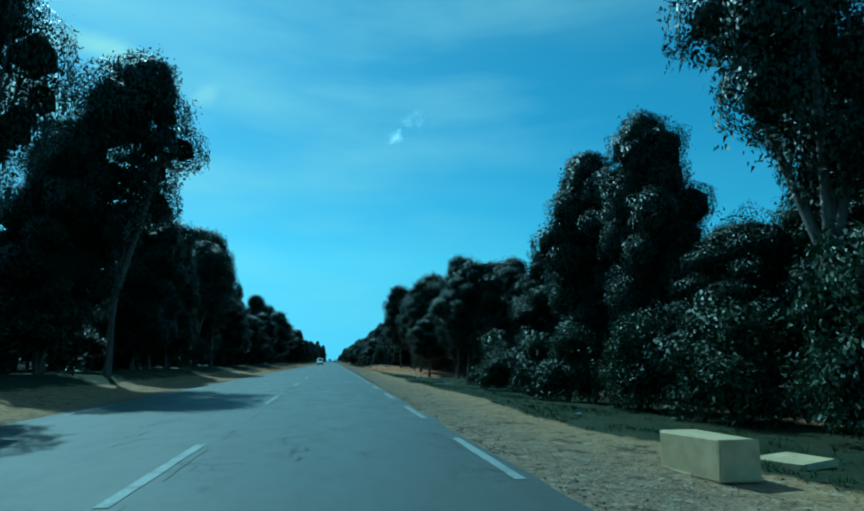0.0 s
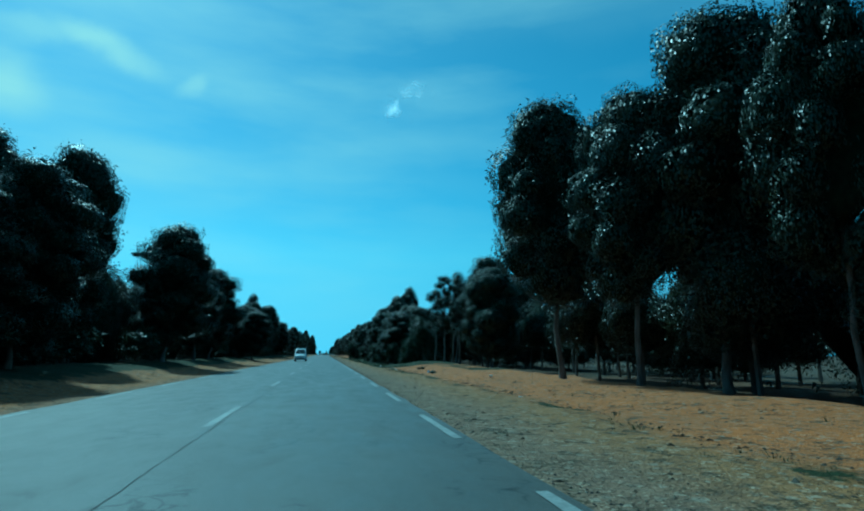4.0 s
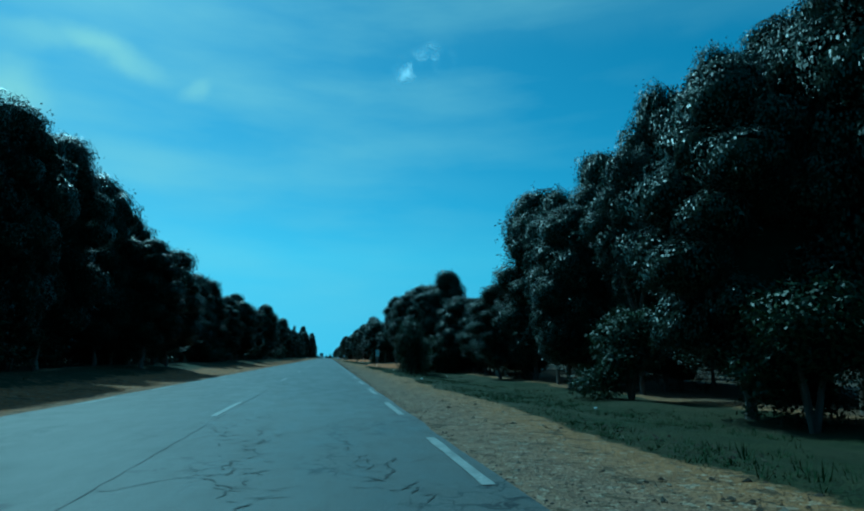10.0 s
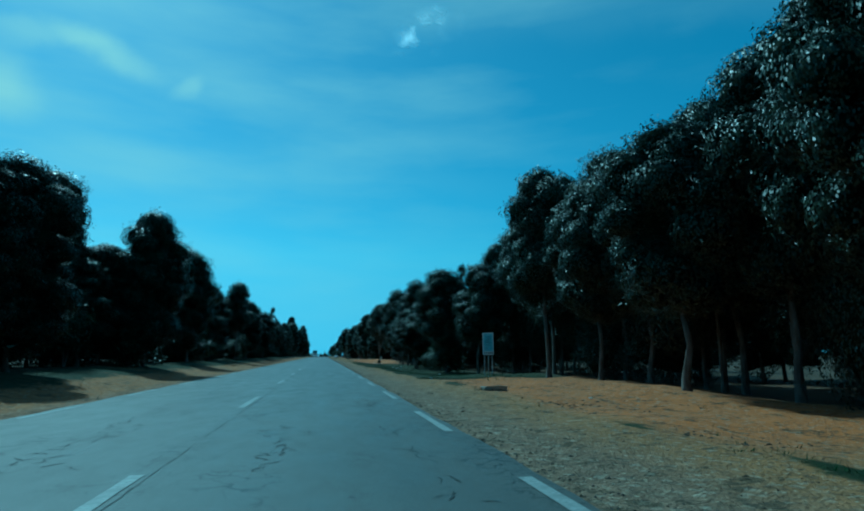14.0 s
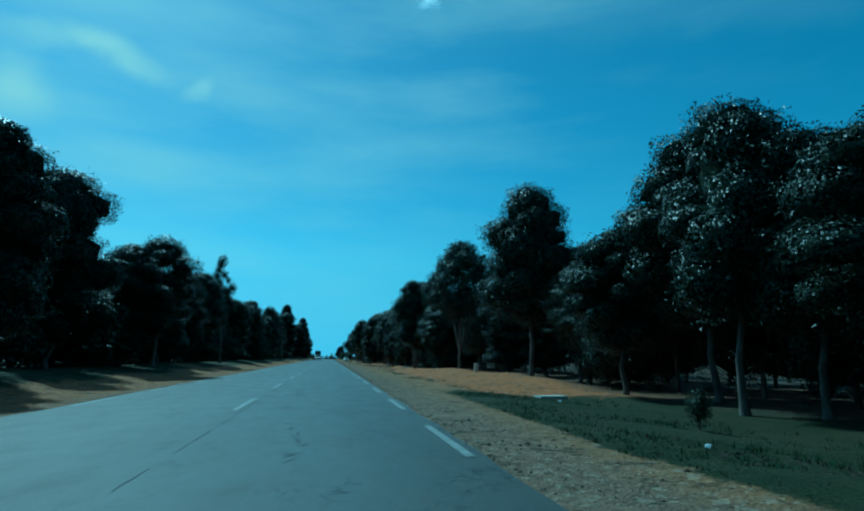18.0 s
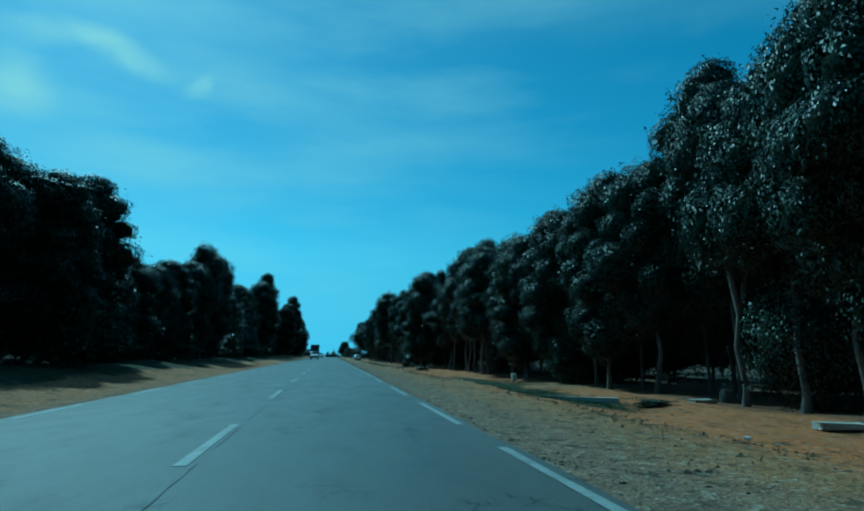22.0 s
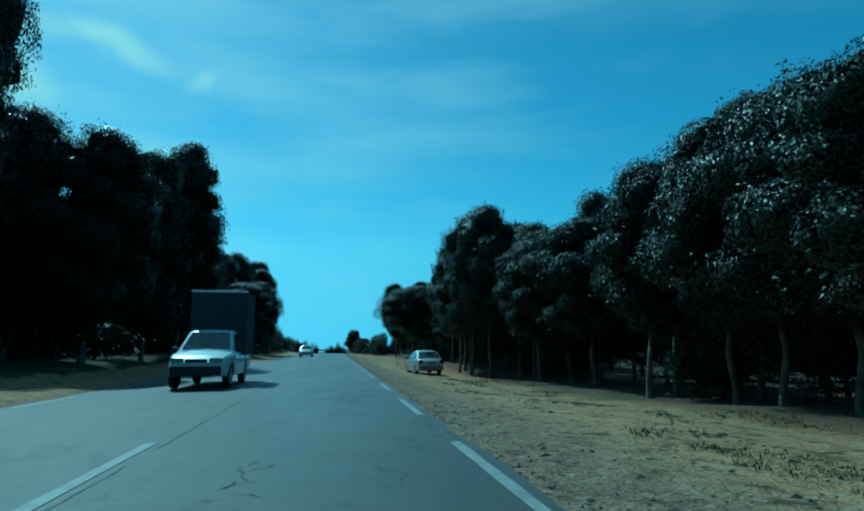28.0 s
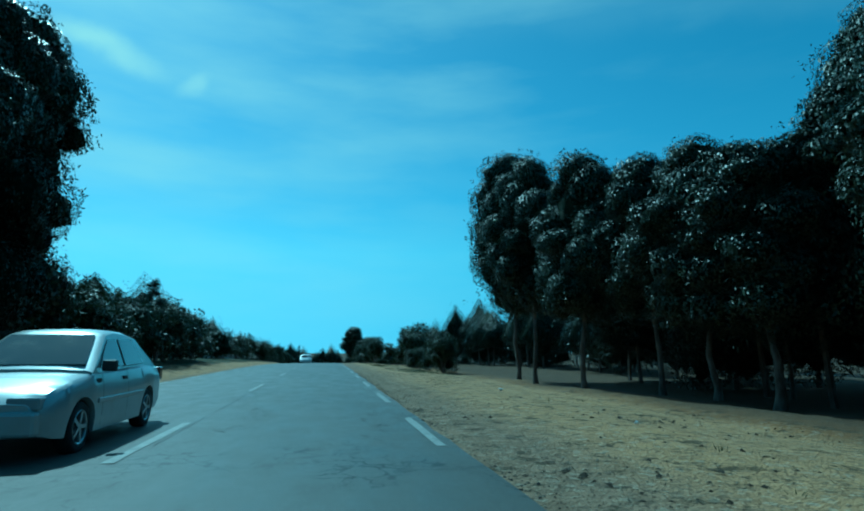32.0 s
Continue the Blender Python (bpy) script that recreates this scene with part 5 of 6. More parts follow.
def car(name, label, paint, at, facing, form, panes, lamps, seams, strip=None, lift=0.0, bumpers=None, category="car"):
    """A car on an empty at its middle on the ground. panes: corner (y, z) of the side windows; lamps: z of head and tail lights; seams: y of door gaps."""
    ob = new(name)
    smooth_by_angle(part("body", form.body(), paint, ob))
    smooth_by_angle(part("cabin", form.glasshouse(), paint, ob))
    house = form.house
    (y0, z0), (y1, z1) = house[0], house[1]
    (y3, z3), (y2, z2) = house[-1], house[-2]
    for nm, a, b, c, d, sgn in (("rear_window", y0, z0, y1, z1, -1), ("windscreen", y3, z3, y2, z2, 1)):
        f, g = 0.10, 0.90
        ya, za, yb, zb = a + (c - a) * f, b + (d - b) * f, a + (c - a) * g, b + (d - b) * g
        xa, xb = form.glass_x(za) * 0.88, form.glass_x(zb) * 0.84
        part(nm, plate([(-xa, ya, za + 0.004), (xa, ya, za + 0.004), (xb, yb, zb + 0.006), (-xb, yb, zb + 0.006)], (0, sgn * (d - b), abs(c - a)), 0.014), GLASS, ob)
    front, rear = form.front, form.rear
    for s in (1, -1):
        for pane in panes:
            part("side_window", plate([(s * form.glass_x(z), y, z) for y, z in pane], (s, 0, 0.35), 0.008), GLASS, ob)
        for y in seams:
            zs = np.linspace(form.low(y) + 0.06, form.belt - 0.03, 5)
            rows = [(s * (form.side(y, z) + 0.002), y + e, z) for z in zs for e in (-0.006, 0.006)]
            mesh_object("door_gap", rows, [(2 * k, 2 * k + 1, 2 * k + 3, 2 * k + 2) for k in range(4)], TRIM, ob)
            z = form.belt - 0.13
            x = form.side(y + 0.12, z)
            part("door_handle", boxes((s * (x - 0.012), y + 0.05, z - 0.025, s * (x + 0.016), y + 0.20, z + 0.025), bevel=0.008), TRIM, ob)
        if strip:
            a, c = form.axles[0] - form.r * 1.25, form.axles[1] + form.r * 1.25
            x = min(form.side(a, strip), form.side(c, strip))
            part("side_trim", boxes((s * (x - 0.01), c, strip - 0.028, s * (x + 0.020), a, strip + 0.028), bevel=0.008), ALLOY, ob, "bright side strip")
        zh, zt = lamps
        w = form.at(form.width, front - 0.12)
        part("headlight", boxes((s * 0.48 * w, front - 0.20, zh - 0.07, s * 0.93 * w, front - 0.012, zh + 0.06), bevel=0.02), LAMP, ob)
        w = form.at(form.width, rear + 0.14)
        part("tail_light", boxes((s * 0.66 * w, rear - 0.012, zt - 0.12, s * 0.995 * w, rear + 0.17, zt + 0.10), bevel=0.02), REDLAMP, ob)
        x = form.side(y3 - 0.10, form.belt - 0.04)
        m = part("mirror", boxes((s * (x + 0.02), y3 - 0.28, form.belt - 0.02, s * (x + 0.19), y3 - 0.18, form.belt + 0.12), bevel=0.025), TRIM, ob)
        for y in form.axles:
            wheel(ob, s * (form.at(form.width, y) - 0.115), y, form.r)
    wf, wr = form.at(form.width, front - 0.1), form.at(form.width, rear + 0.1)
    zf, zr = form.at(form.sill, front), form.at(form.sill, rear)
    part("front_bumper", boxes((-0.94 * wf, front - 0.10, zf - 0.02, 0.94 * wf, front + 0.05, zf + 0.24), bevel=0.04), bumpers or paint, ob)
    part("rear_bumper", boxes((-0.96 * wr, rear - 0.06, zr - 0.02, 0.96 * wr, rear + 0.10, zr + 0.22), bevel=0.04), bumpers or paint, ob)
    part("grille", boxes((-0.40 * wf, front - 0.05, zh - 0.06, 0.40 * wf, front + 0.016, zh + 0.03), bevel=0.01), TRIM, ob)
    # plate kept dark grey, the shade at the rear put into its colour
    part("plate", boxes((-0.26, rear - 0.03, zt - 0.16, 0.26, rear + 0.01, zt - 0.05)), GREY, ob)
    part("exhaust", boxes((0.42, rear - 0.03, zr - 0.03, 0.47, rear + 0.3, zr + 0.02), bevel=0.01), ALLOY, ob)
    part("underside", boxes((-0.8 * wf, rear + 0.12, zr - 0.01, 0.8 * wf, front - 0.12, zr + 0.14)), TRIM, ob)
    x, y = at
    ob.matrix_basis = Matrix.LocRotScale((x, y, (road_z(x, y) if x < 2 else land(x, y) - 0.03) + lift), Euler((0, 0, radians(facing))), None)
    return tagged(ob, label, category)


SALOON = Shape(deck=((-2.05, 0.86), (-1.98, 0.94), (-1.40, 0.98), (0.95, 0.92), (1.35, 0.86), (1.85, 0.74), (2.0, 0.62)),
               shoulder=((-2.05, 0.80), (-1.9, 0.88), (-1.2, 0.91), (0.9, 0.87), (1.5, 0.78), (2.0, 0.58)),
               width=((-2.05, 0.70), (-1.92, 0.78), (-1.4, 0.825), (-0.4, 0.84), (1.0, 0.83), (1.6, 0.79), (1.9, 0.71), (2.0, 0.60)),
               sill=((-2.05, 0.34), (-1.75, 0.25), (-0.9, 0.20), (0.9, 0.20), (1.7, 0.22), (2.0, 0.30)),
               axles=(1.24, -1.18), r=0.29, house=((-1.55, 1.00), (-0.98, 1.39), (-0.55, 1.45), (-0.1, 1.46), (0.20, 1.41), (0.98, 0.94)), belt=0.93, wb=0.765, wt=0.585)
SALOON_PANES = (((0.70, 0.955), (-0.14, 0.96), (-0.14, 1.33), (0.19, 1.31), (0.42, 1.16)), ((-0.22, 0.96), (-1.02, 0.975), (-0.90, 1.22), (-0.78, 1.33), (-0.22, 1.33)))
VAN = Shape(deck=((-2.0, 1.05), (-1.9, 1.10), (1.0, 1.10), (1.35, 1.02), (1.75, 0.88), (1.95, 0.66)),
            shoulder=((-2.0, 0.98), (1.0, 1.02), (1.5, 0.88), (1.95, 0.60)),
            width=((-2.0, 0.80), (-1.85, 0.84), (0.9, 0.86), (1.5, 0.82), (1.8, 0.74), (1.95, 0.62)), sill=((-2.0, 0.34), (-1.6, 0.24), (1.6, 0.23), (1.95, 0.30)),
            axles=(1.28, -1.32), r=0.31, house=((-1.99, 1.06), (-1.86, 1.76), (-1.0, 1.83), (-0.2, 1.84), (0.45, 1.78), (1.32, 1.04)), belt=1.06, wb=0.80, wt=0.68)
VAN_PANES = (((0.95, 1.10), (0.02, 1.10), (0.02, 1.66), (0.46, 1.64)), ((-0.08, 1.10), (-1.0, 1.10), (-1.0, 1.66), (-0.08, 1.66)), ((-1.1, 1.10), (-1.82, 1.12), (-1.74, 1.64), (-1.1, 1.66)))
PICKUP = Shape(deck=((-2.5, 0.96), (-0.4, 1.0), (0.9, 1.06), (1.4, 1.02), (1.9, 0.90), (2.1, 0.74)),
               shoulder=((-2.5, 0.90), (0.9, 0.98), (1.6, 0.92), (2.1, 0.68)),
               width=((-2.5, 0.80), (0.9, 0.84), (1.6, 0.81), (1.95, 0.74), (2.1, 0.64)), sill=((-2.5, 0.50), (-1.0, 0.34), (1.6, 0.34), (2.1, 0.40)),
               axles=(1.30, -1.35), r=0.34, house=((-0.52, 1.02), (-0.42, 1.62), (0.0, 1.68), (0.25, 1.64), (0.98, 1.05)), belt=1.02, wb=0.77, wt=0.63)
PICKUP_PANES = (((0.72, 1.06), (-0.38, 1.06), (-0.36, 1.56), (0.24, 1.55)),)
# grey bumpers: dark plastic, with the shade at the car's rear in the tone
saloon = car("saloon_car", "silver four-door saloon car parked on the dirt shoulder", SILVER, (5.8, 497.7), 4.5, SALOON, SALOON_PANES, (0.62, 0.80), (0.72, -0.18),
             strip=0.56, bumpers=GREY)
aerial_v, aerial_f = tube(((0.1, 0.18, 1.36), (0.1, 0.05, 1.62), (0.1, -0.02, 1.78)), (0.006, 0.004, 0.003), 5)
mesh_object("aerial", aerial_v, aerial_f, TRIM, saloon)
car("van", "white small van in the oncoming lane", WHITE, (-3.55, 152.6), 180.0, VAN, VAN_PANES, (0.74, 1.0), (0.95, -0.03, -1.05), bumpers=GREY)
car("saloon_car", "silver saloon car in the oncoming lane", SILVER, (-3.25, 536.0), 180.0, SALOON, SALOON_PANES, (0.62, 0.80), (0.72, -0.18), strip=0.56)
car("saloon_car", "white saloon car far off beyond the crest", WHITE, (-3.4, 628.0), 180.0, SALOON, SALOON_PANES, (0.62, 0.80), (0.72, -0.18))
car("van", "white van far off beyond the crest", WHITE, (-3.4, 640.0), 180.0, VAN, VAN_PANES, (0.74, 1.0), (0.95, -0.03, -1.05))
pickup = car("box_pickup", "white pickup with a tall dark cargo box in the oncoming lane", WHITE, (-3.45, 480.5), 180.0, PICKUP, PICKUP_PANES, (0.80, 0.80), (0.76, -0.36),
             bumpers=TRIM, category="pickup truck")
box = part("cargo_box", boxes((-0.86, -2.55, 0.92, 0.86, -0.62, 2.92), bevel=0.03), TARP, pickup, "tall dark tarpaulin box")
part("roof_edge", boxes((-0.87, -0.70, 2.90, 0.87, -0.58, 2.97), bevel=0.01), WHITE, box, "pale front edge of the box roof")
for k in range(5):
    part("hoop", boxes((-0.875, -2.4 + 0.42 * k, 0.95, 0.875, -2.36 + 0.42 * k, 2.935)), TARP, box)


# ---- things on the verge ----
def slab(name, label, category, x, y, size, turned, mat, chip=0.03, lift=0.0, seed=0):
    """A rough block with chipped corners."""
    rng = random.Random(seed)
    bm = boxes((-size[0] / 2, -size[1] / 2, 0, size[0] / 2, size[1] / 2, size[2]), bevel=min(size) * 0.05)
    for v in bm.verts:
        v.co += Vector((rng.uniform(-1, 1), rng.uniform(-1, 1), rng.uniform(-1, 1))) * chip * 0.3
    ob = part(name, bm, mat, None)
    ob.matrix_basis = Matrix.LocRotScale((x, y, land(x, y) - 0.05 + lift), Euler((0, 0, radians(turned))), None)
    return tagged(ob, label, category)


CREAM = plain("cream_concrete", (0.56, 0.42, 0.22), 0.85, vary=0.3, scale=5.0)
PLANK = plain("bleached_wood", (0.50, 0.44, 0.34), 0.8)
slab("concrete_block", "cream concrete block lying on the grassy verge", "block", 3.95, 5.85, (0.50, 0.95, 0.42), 4, CREAM, 0.05)
slab("concrete_slab", "flat broken concrete slab in the grass", "slab", 5.5, 6.4, (0.8, 0.6, 0.09), 20, CREAM, seed=1)
slab("concrete_slab", "broad pale slab lying in the grass", "slab", 8.0, 47.2, (1.5, 0.9, 0.13), 8, CREAM, seed=2)
slab("concrete_slab", "pale flat slab lying on the grass", "slab", 8.0, 317.5, (1.1, 0.6, 0.14), 10, CONCRETE, seed=3)
slab("plank", "bleached plank lying on the red soil", "plank", 7.7, 381.3, (2.2, 0.22, 0.14), -33, PLANK, seed=4)
PALE = plain("dusty_pale_stone", (0.44, 0.40, 0.32), 0.9, vary=0.35, scale=3.0)
for k, (x, y, length, turned) in enumerate(((6.2, 35.7, 1.3, 10), (5.6, 29.9, 1.0, -12), (6.6, 28.6, 1.4, 6), (8.4, 28.8, 1.2, -8), (6.2, 419.1, 1.1, 20), (7.2, 415.2, 1.3, 4))):
    slab("plank", "short bleached plank half sunk in the grass", "plank", x, y, (length, 0.20, 0.11), turned, PLANK, seed=20 + k)
for k, (x, y, length, turned) in enumerate(((16.1, 42.1, 1.6, 4), (16.0, 39.2, 1.8, -6), (12.9, 32.5, 1.4, 12), (15.4, 86.9, 1.5, 3), (17.8, 76.1, 1.8, -8), (16.8, 71.9, 1.6, 10),
                                            (19.0, 71.0, 1.8, -5), (19.6, 68.7, 1.5, 8), (17.2, 138.4, 2.6, 4), (14.6, 141.0, 2.2, -6), (5.6, 250.2, 0.8, 8), (10.2, 374.3, 0.9, -15),
                                            (11.4, 380.5, 0.9, 10))):
    slab("stone_slab", "pale flat stone slab lying on bare soil under the trees", "slab", x, y, (length, 0.34, 0.115), turned, PALE, 0.10, seed=40 + k)
for k in range(5):
    slab("kerb_stone", "pale kerb stone in a broken row under the trees", "stone", 13.3 + 0.42 * k, 107.7 - 0.40 * k, (0.32 + 0.05 * (k % 3), 0.28, 0.22), 12 * k, PALE, 0.08, seed=60 + k)


def fallen_log(x, y, length, r, turned, label):
    """A cut trunk lying on the ground, with its sawn ends as parts."""
    log = new("log")
    v, f = tube(((-length / 2, 0, r), (-length / 6, 0.04, r * 1.05), (length / 5, -0.03, r * 0.95), (length / 2, 0.02, r * 0.9)), (r, r * 0.96, r * 0.88, r * 0.8), 10)
    mesh_object("stem", v, f, BARK, log, smooth=True)
    for at, size in ((-length / 2, r), (length / 2, r * 0.8)):
        side = math.copysign(0.012, at)
        v, f = tube(((at - side, 0, r), (at + side, 0, r), (at + side * 1.3, 0, r)), (size * 0.93, size * 0.93, size * 0.80), 10)
        mesh_object("cut_end", v, f, PLANK, log, "pale sawn end")
    log.matrix_basis = Matrix.LocRotScale((x, y, land(x, y) - 0.05), Euler((0, 0, radians(turned))), None)
    return tagged(log, label, "log")


def stump(x, y, h, r):
    log = new("tree_stump")
    v, f = tube(((0, 0, -0.2), (0, 0, 0.08), (0.02, 0, h)), (r * 1.5, r * 1.1, r), 9)
    mesh_object("stem", v, f, BARK, log, smooth=True)
    v, f = tube(((0.02, 0, h - 0.01), (0.02, 0, h + 0.012)), (r * 0.92, r * 0.9), 9)
    mesh_object("cut_end", v, f, PLANK, log, "pale sawn end")
    log.matrix_basis = Matrix.Translation((x, y, land(x, y) - 0.05))
    return tagged(log, "short sawn tree stump on the verge", "stump")


fallen_log(12.3, 535.5, 2.4, 0.17, 14, "fallen gum log with a pale sawn end under the trees")
fallen_log(11.9, 525.5, 2.3, 0.055, -22, "slim pale fallen log at the edge of the shade")
fallen_log(12.3, 523.3, 2.0, 0.055, 4, "slim pale fallen log at the edge of the shade")
stump(8.5, 27.3, 0.42, 0.11)
stump(12.6, 381.0, 0.38, 0.16)


def low_bench(x, y):
    b = new("bench")
    part("seat", boxes((-0.42, -0.16, 0.36, 0.42, 0.16, 0.43), bevel=0.01), PLANK, b)
    for k in (-0.34, 0.34):
        part("leg", boxes((k - 0.035, -0.12, -0.1, k + 0.035, 0.12, 0.36), bevel=0.008), PLANK, b)
    b.matrix_basis = Matrix.LocRotScale((x, y, land(x, y)), Euler((0, 0, 0.2)), None)
    return tagged(b, "low bleached wooden bench under the trees", "bench")


low_bench(15.2, 527.3)
STEEL = plain("galvanised_post", (0.50, 0.52, 0.52), 0.45, 0.6)
for k in range(3):
    x, y = -8.80 - 0.14 * k, 546.2 + 0.40 * k
    post = part("post", boxes((-0.04, -0.04, -0.3, 0.04, 0.04, 1.05), bevel=0.008), PALE, None)
    post.matrix_basis = Matrix.LocRotScale((x, y, land(x, y)), Euler((0.02 * k, 0.01, 0.3)), None)
    tagged(post, "slim pale concrete post below the hedge", "post", "posts below the hedge")
post = part("marker_post", boxes((-0.05, -0.05, -0.3, 0.05, 0.05, 0.62), bevel=0.01), PALE, None)
post.matrix_basis = Matrix.Translation((13.2, 110.6, land(13.2, 110.6)))
tagged(post, "grey concrete marker post at the edge of the trees", "post")


def marker_stone(x, y, h, label):
    bm = boxes((-0.14, -0.1, 0, 0.14, 0.1, h), bevel=0.04)
    stone = part("marker_stone", bm, CONCRETE, None)
    stone.matrix_basis = Matrix.Translation((x, y, land(x, y) - 0.05))
    return tagged(stone, label, "marker stone")


marker_stone(10.0, 395.3, 0.45, "small weathered concrete marker stone on the verge")
marker_stone(13.2, 208.6, 0.7, "pale concrete marker stone beside the trees")
marker_stone(7.4, 287.5, 0.22, "low white painted marker stone on the grass")
marker_stone(10.6, 338.0, 0.6, "pale marker stone at the edge of the red soil")
marker_stone(15.4, 213.5, 0.6, "pale concrete marker stone beside the trees")
marker_stone(-9.4, 434.5, 0.35, "low pale marker stone on the bare bank")


def sign(x, y):
    s = new("information_sign")
    WHITEBOARD = plain("white_sign_enamel", (0.82, 0.84, 0.84), 0.45, vary=0.08)
    blue = plain("faded_blue_sign_paint", (0.36, 0.62, 0.72), 0.5, vary=0.12)
    dark = plain("dark_sign_print", (0.05, 0.10, 0.16), 0.6)
    for k in (-0.25, 0.0, 0.25):
        part("post", boxes((k - 0.025, -0.025, -0.2, k + 0.025, 0.025, 2.6), bevel=0.006), STEEL, s)
    part("board", boxes((-0.36, -0.06, 1.35, 0.36, -0.028, 2.78), bevel=0.008), WHITEBOARD, s, "white framed board")
    part("panel", boxes((-0.31, -0.066, 1.58, 0.31, -0.061, 2.73)), blue, s, "faded blue panel")
    for k, (z, a, c) in enumerate(((2.5, -0.18, 0.16), (2.36, -0.1, 0.2), (2.24, -0.22, 0.12), (2.12, -0.2, 0.22), (1.98, -0.15, 0.18), (1.76, -0.22, -0.05))):
        part("text_bar", boxes((a, -0.071, z, c, -0.067, z + 0.035)), dark, s)
    for k in range(5):
        part("emblem", boxes((-0.28 + 0.125 * k, -0.071, 1.40, -0.20 + 0.125 * k, -0.0605, 1.54)), dark, s)
    s.matrix_basis = Matrix.LocRotScale((x, y, land(x, y)), Euler((0, 0, radians(-8))), (0.78, 0.78, 0.78))
    return tagged(s, "blue and white information board on three steel posts", "sign")


sign(8.2, 259.6)
wall = part("garden_wall", boxes((-17.6, 616.6, -0.9, -12.6, 616.9, 0.78), bevel=0.02), plain("whitewash", (0.75, 0.75, 0.72), 0.8), None)
tagged(wall, "low whitewashed wall in the distance beyond the hedge", "wall")

BAG = plain("white_plastic_litter", (0.78, 0.80, 0.80), 0.45, vary=0.1)


def scrap(x, y, s, seed):
    rng = np.random.default_rng(seed)
    v = ICO_V * s * (1 + 0.35 * rng.standard_normal((len(ICO_V), 1))) * np.array([1.2, 0.9, 0.6])
    ob = mesh_object("litter", v, ICO_F, BAG)
    ob.matrix_basis = Matrix.Translation((x, y, land(x, y) + s * 0.35))
    return tagged(ob, "crumpled white plastic litter lying on the verge", "litter", "litter along the verge")


scrap(6.1, 42.4, 0.14, 1)
scrap(7.9, 93.0, 0.08, 2)
scrap(7.0, 45.7, 0.12, 3)
scrap(6.3, 101.2, 0.09, 4)
litter_at = random.Random(12)
for k in range(44):
    scrap(litter_at.uniform(4.9, 9.0), 4 + k * 12.6 + litter_at.uniform(-4, 4), litter_at.uniform(0.03, 0.065), 10 + k)


# ---- gravel and grass ----
PEBBLE_V = np.array([(1, 0, -0.3), (-1, 0, -0.3), (0, 1, -0.3), (0, -1, -0.3), (0, 0, 1)], float)
PEBBLE_F = [(0, 2, 4), (2, 1, 4), (1, 3, 4), (3, 0, 4)]


def scatter(name, label, category, mat, spots, flat):
    vs, fs = [], []
    o = 0
    rng = np.random.default_rng(len(spots))
    for x, y, s in spots:
        v = PEBBLE_V * s * (1 + 0.30 * rng.standard_normal((5, 1))) * np.array([1.2, 0.9, flat])
        vs.append(v + np.array([x, y, land(x, y) - 0.03 + s * flat * 0.35]))
        fs += [(a + o, b + o, c + o) for a, b, c in PEBBLE_F]
        o += 5
    ob = mesh_object(name, np.concatenate(vs), fs, mat)
    return tagged(ob, label, category, kind="stuff")


def build_gravel():
    rng = np.random.default_rng(5)
    pale = plain("gravel_stone", (0.34, 0.28, 0.19), 0.9, vary=0.5, scale=1.5)
    dark = plain("dark_clod", (0.075, 0.055, 0.032), 0.95, vary=0.5, scale=2.0)
    stones, clods = [], []
    for k in range(15000):
        x = 2.0 + abs(rng.normal(0, 1.0)) if k % 6 else -6.2 - abs(rng.normal(0, 0.9))
        stones.append((x, rng.uniform(-2, 560), rng.uniform(0.008, 0.02) if k % 14 else rng.uniform(0.02, 0.038)))
    for k in range(1300):
        x0, y0 = rng.uniform(4.2, 9.5), rng.uniform(0, 560)
        if k % 3 == 0:
            x0 = rng.uniform(2.4, 4.5)
        if k % 9 == 0:
            x0 = -rng.uniform(7.0, 9.5)
        for i in range(int(rng.uniform(4, 16))):
            clods.append((x0 + rng.normal(0, 0.6), y0 + rng.normal(0, 0.5), rng.uniform(0.010, 0.034) if i % 5 else rng.uniform(0.03, 0.05)))
    for k in range(9000):
        clods.append((2.5 + 5.0 * rng.random() ** 1.3, rng.uniform(0, 560), rng.uniform(0.008, 0.022)))
    for a, c in RED_RIGHT:
        for k in range(int((c - a) * 14)):
            y = rng.uniform(a, c)
            clods.append((5.6 + 1.3 * edge_wave(y) + rng.normal(0, 0.22), y, rng.uniform(0.014, 0.045)))
    crumbs = [(2.0 + abs(rng.normal(0, 0.16)), rng.uniform(-2, 560), rng.uniform(0.007, 0.019)) for k in range(10000)]
    scatter("asphalt_crumbs", "dark broken crumbs along the asphalt edge", "rubble", plain("asphalt_crumb", (0.06, 0.055, 0.048), 0.9, vary=0.5, scale=2.0), crumbs, 0.6)
    scatter("gravel", "loose gravel on the dirt shoulder", "gravel", pale, stones, 0.65)
    scatter("dead_leaf_litter", "dark clods and dead leaf litter on the verge", "leaf litter", dark, clods, 0.45)


build_gravel()


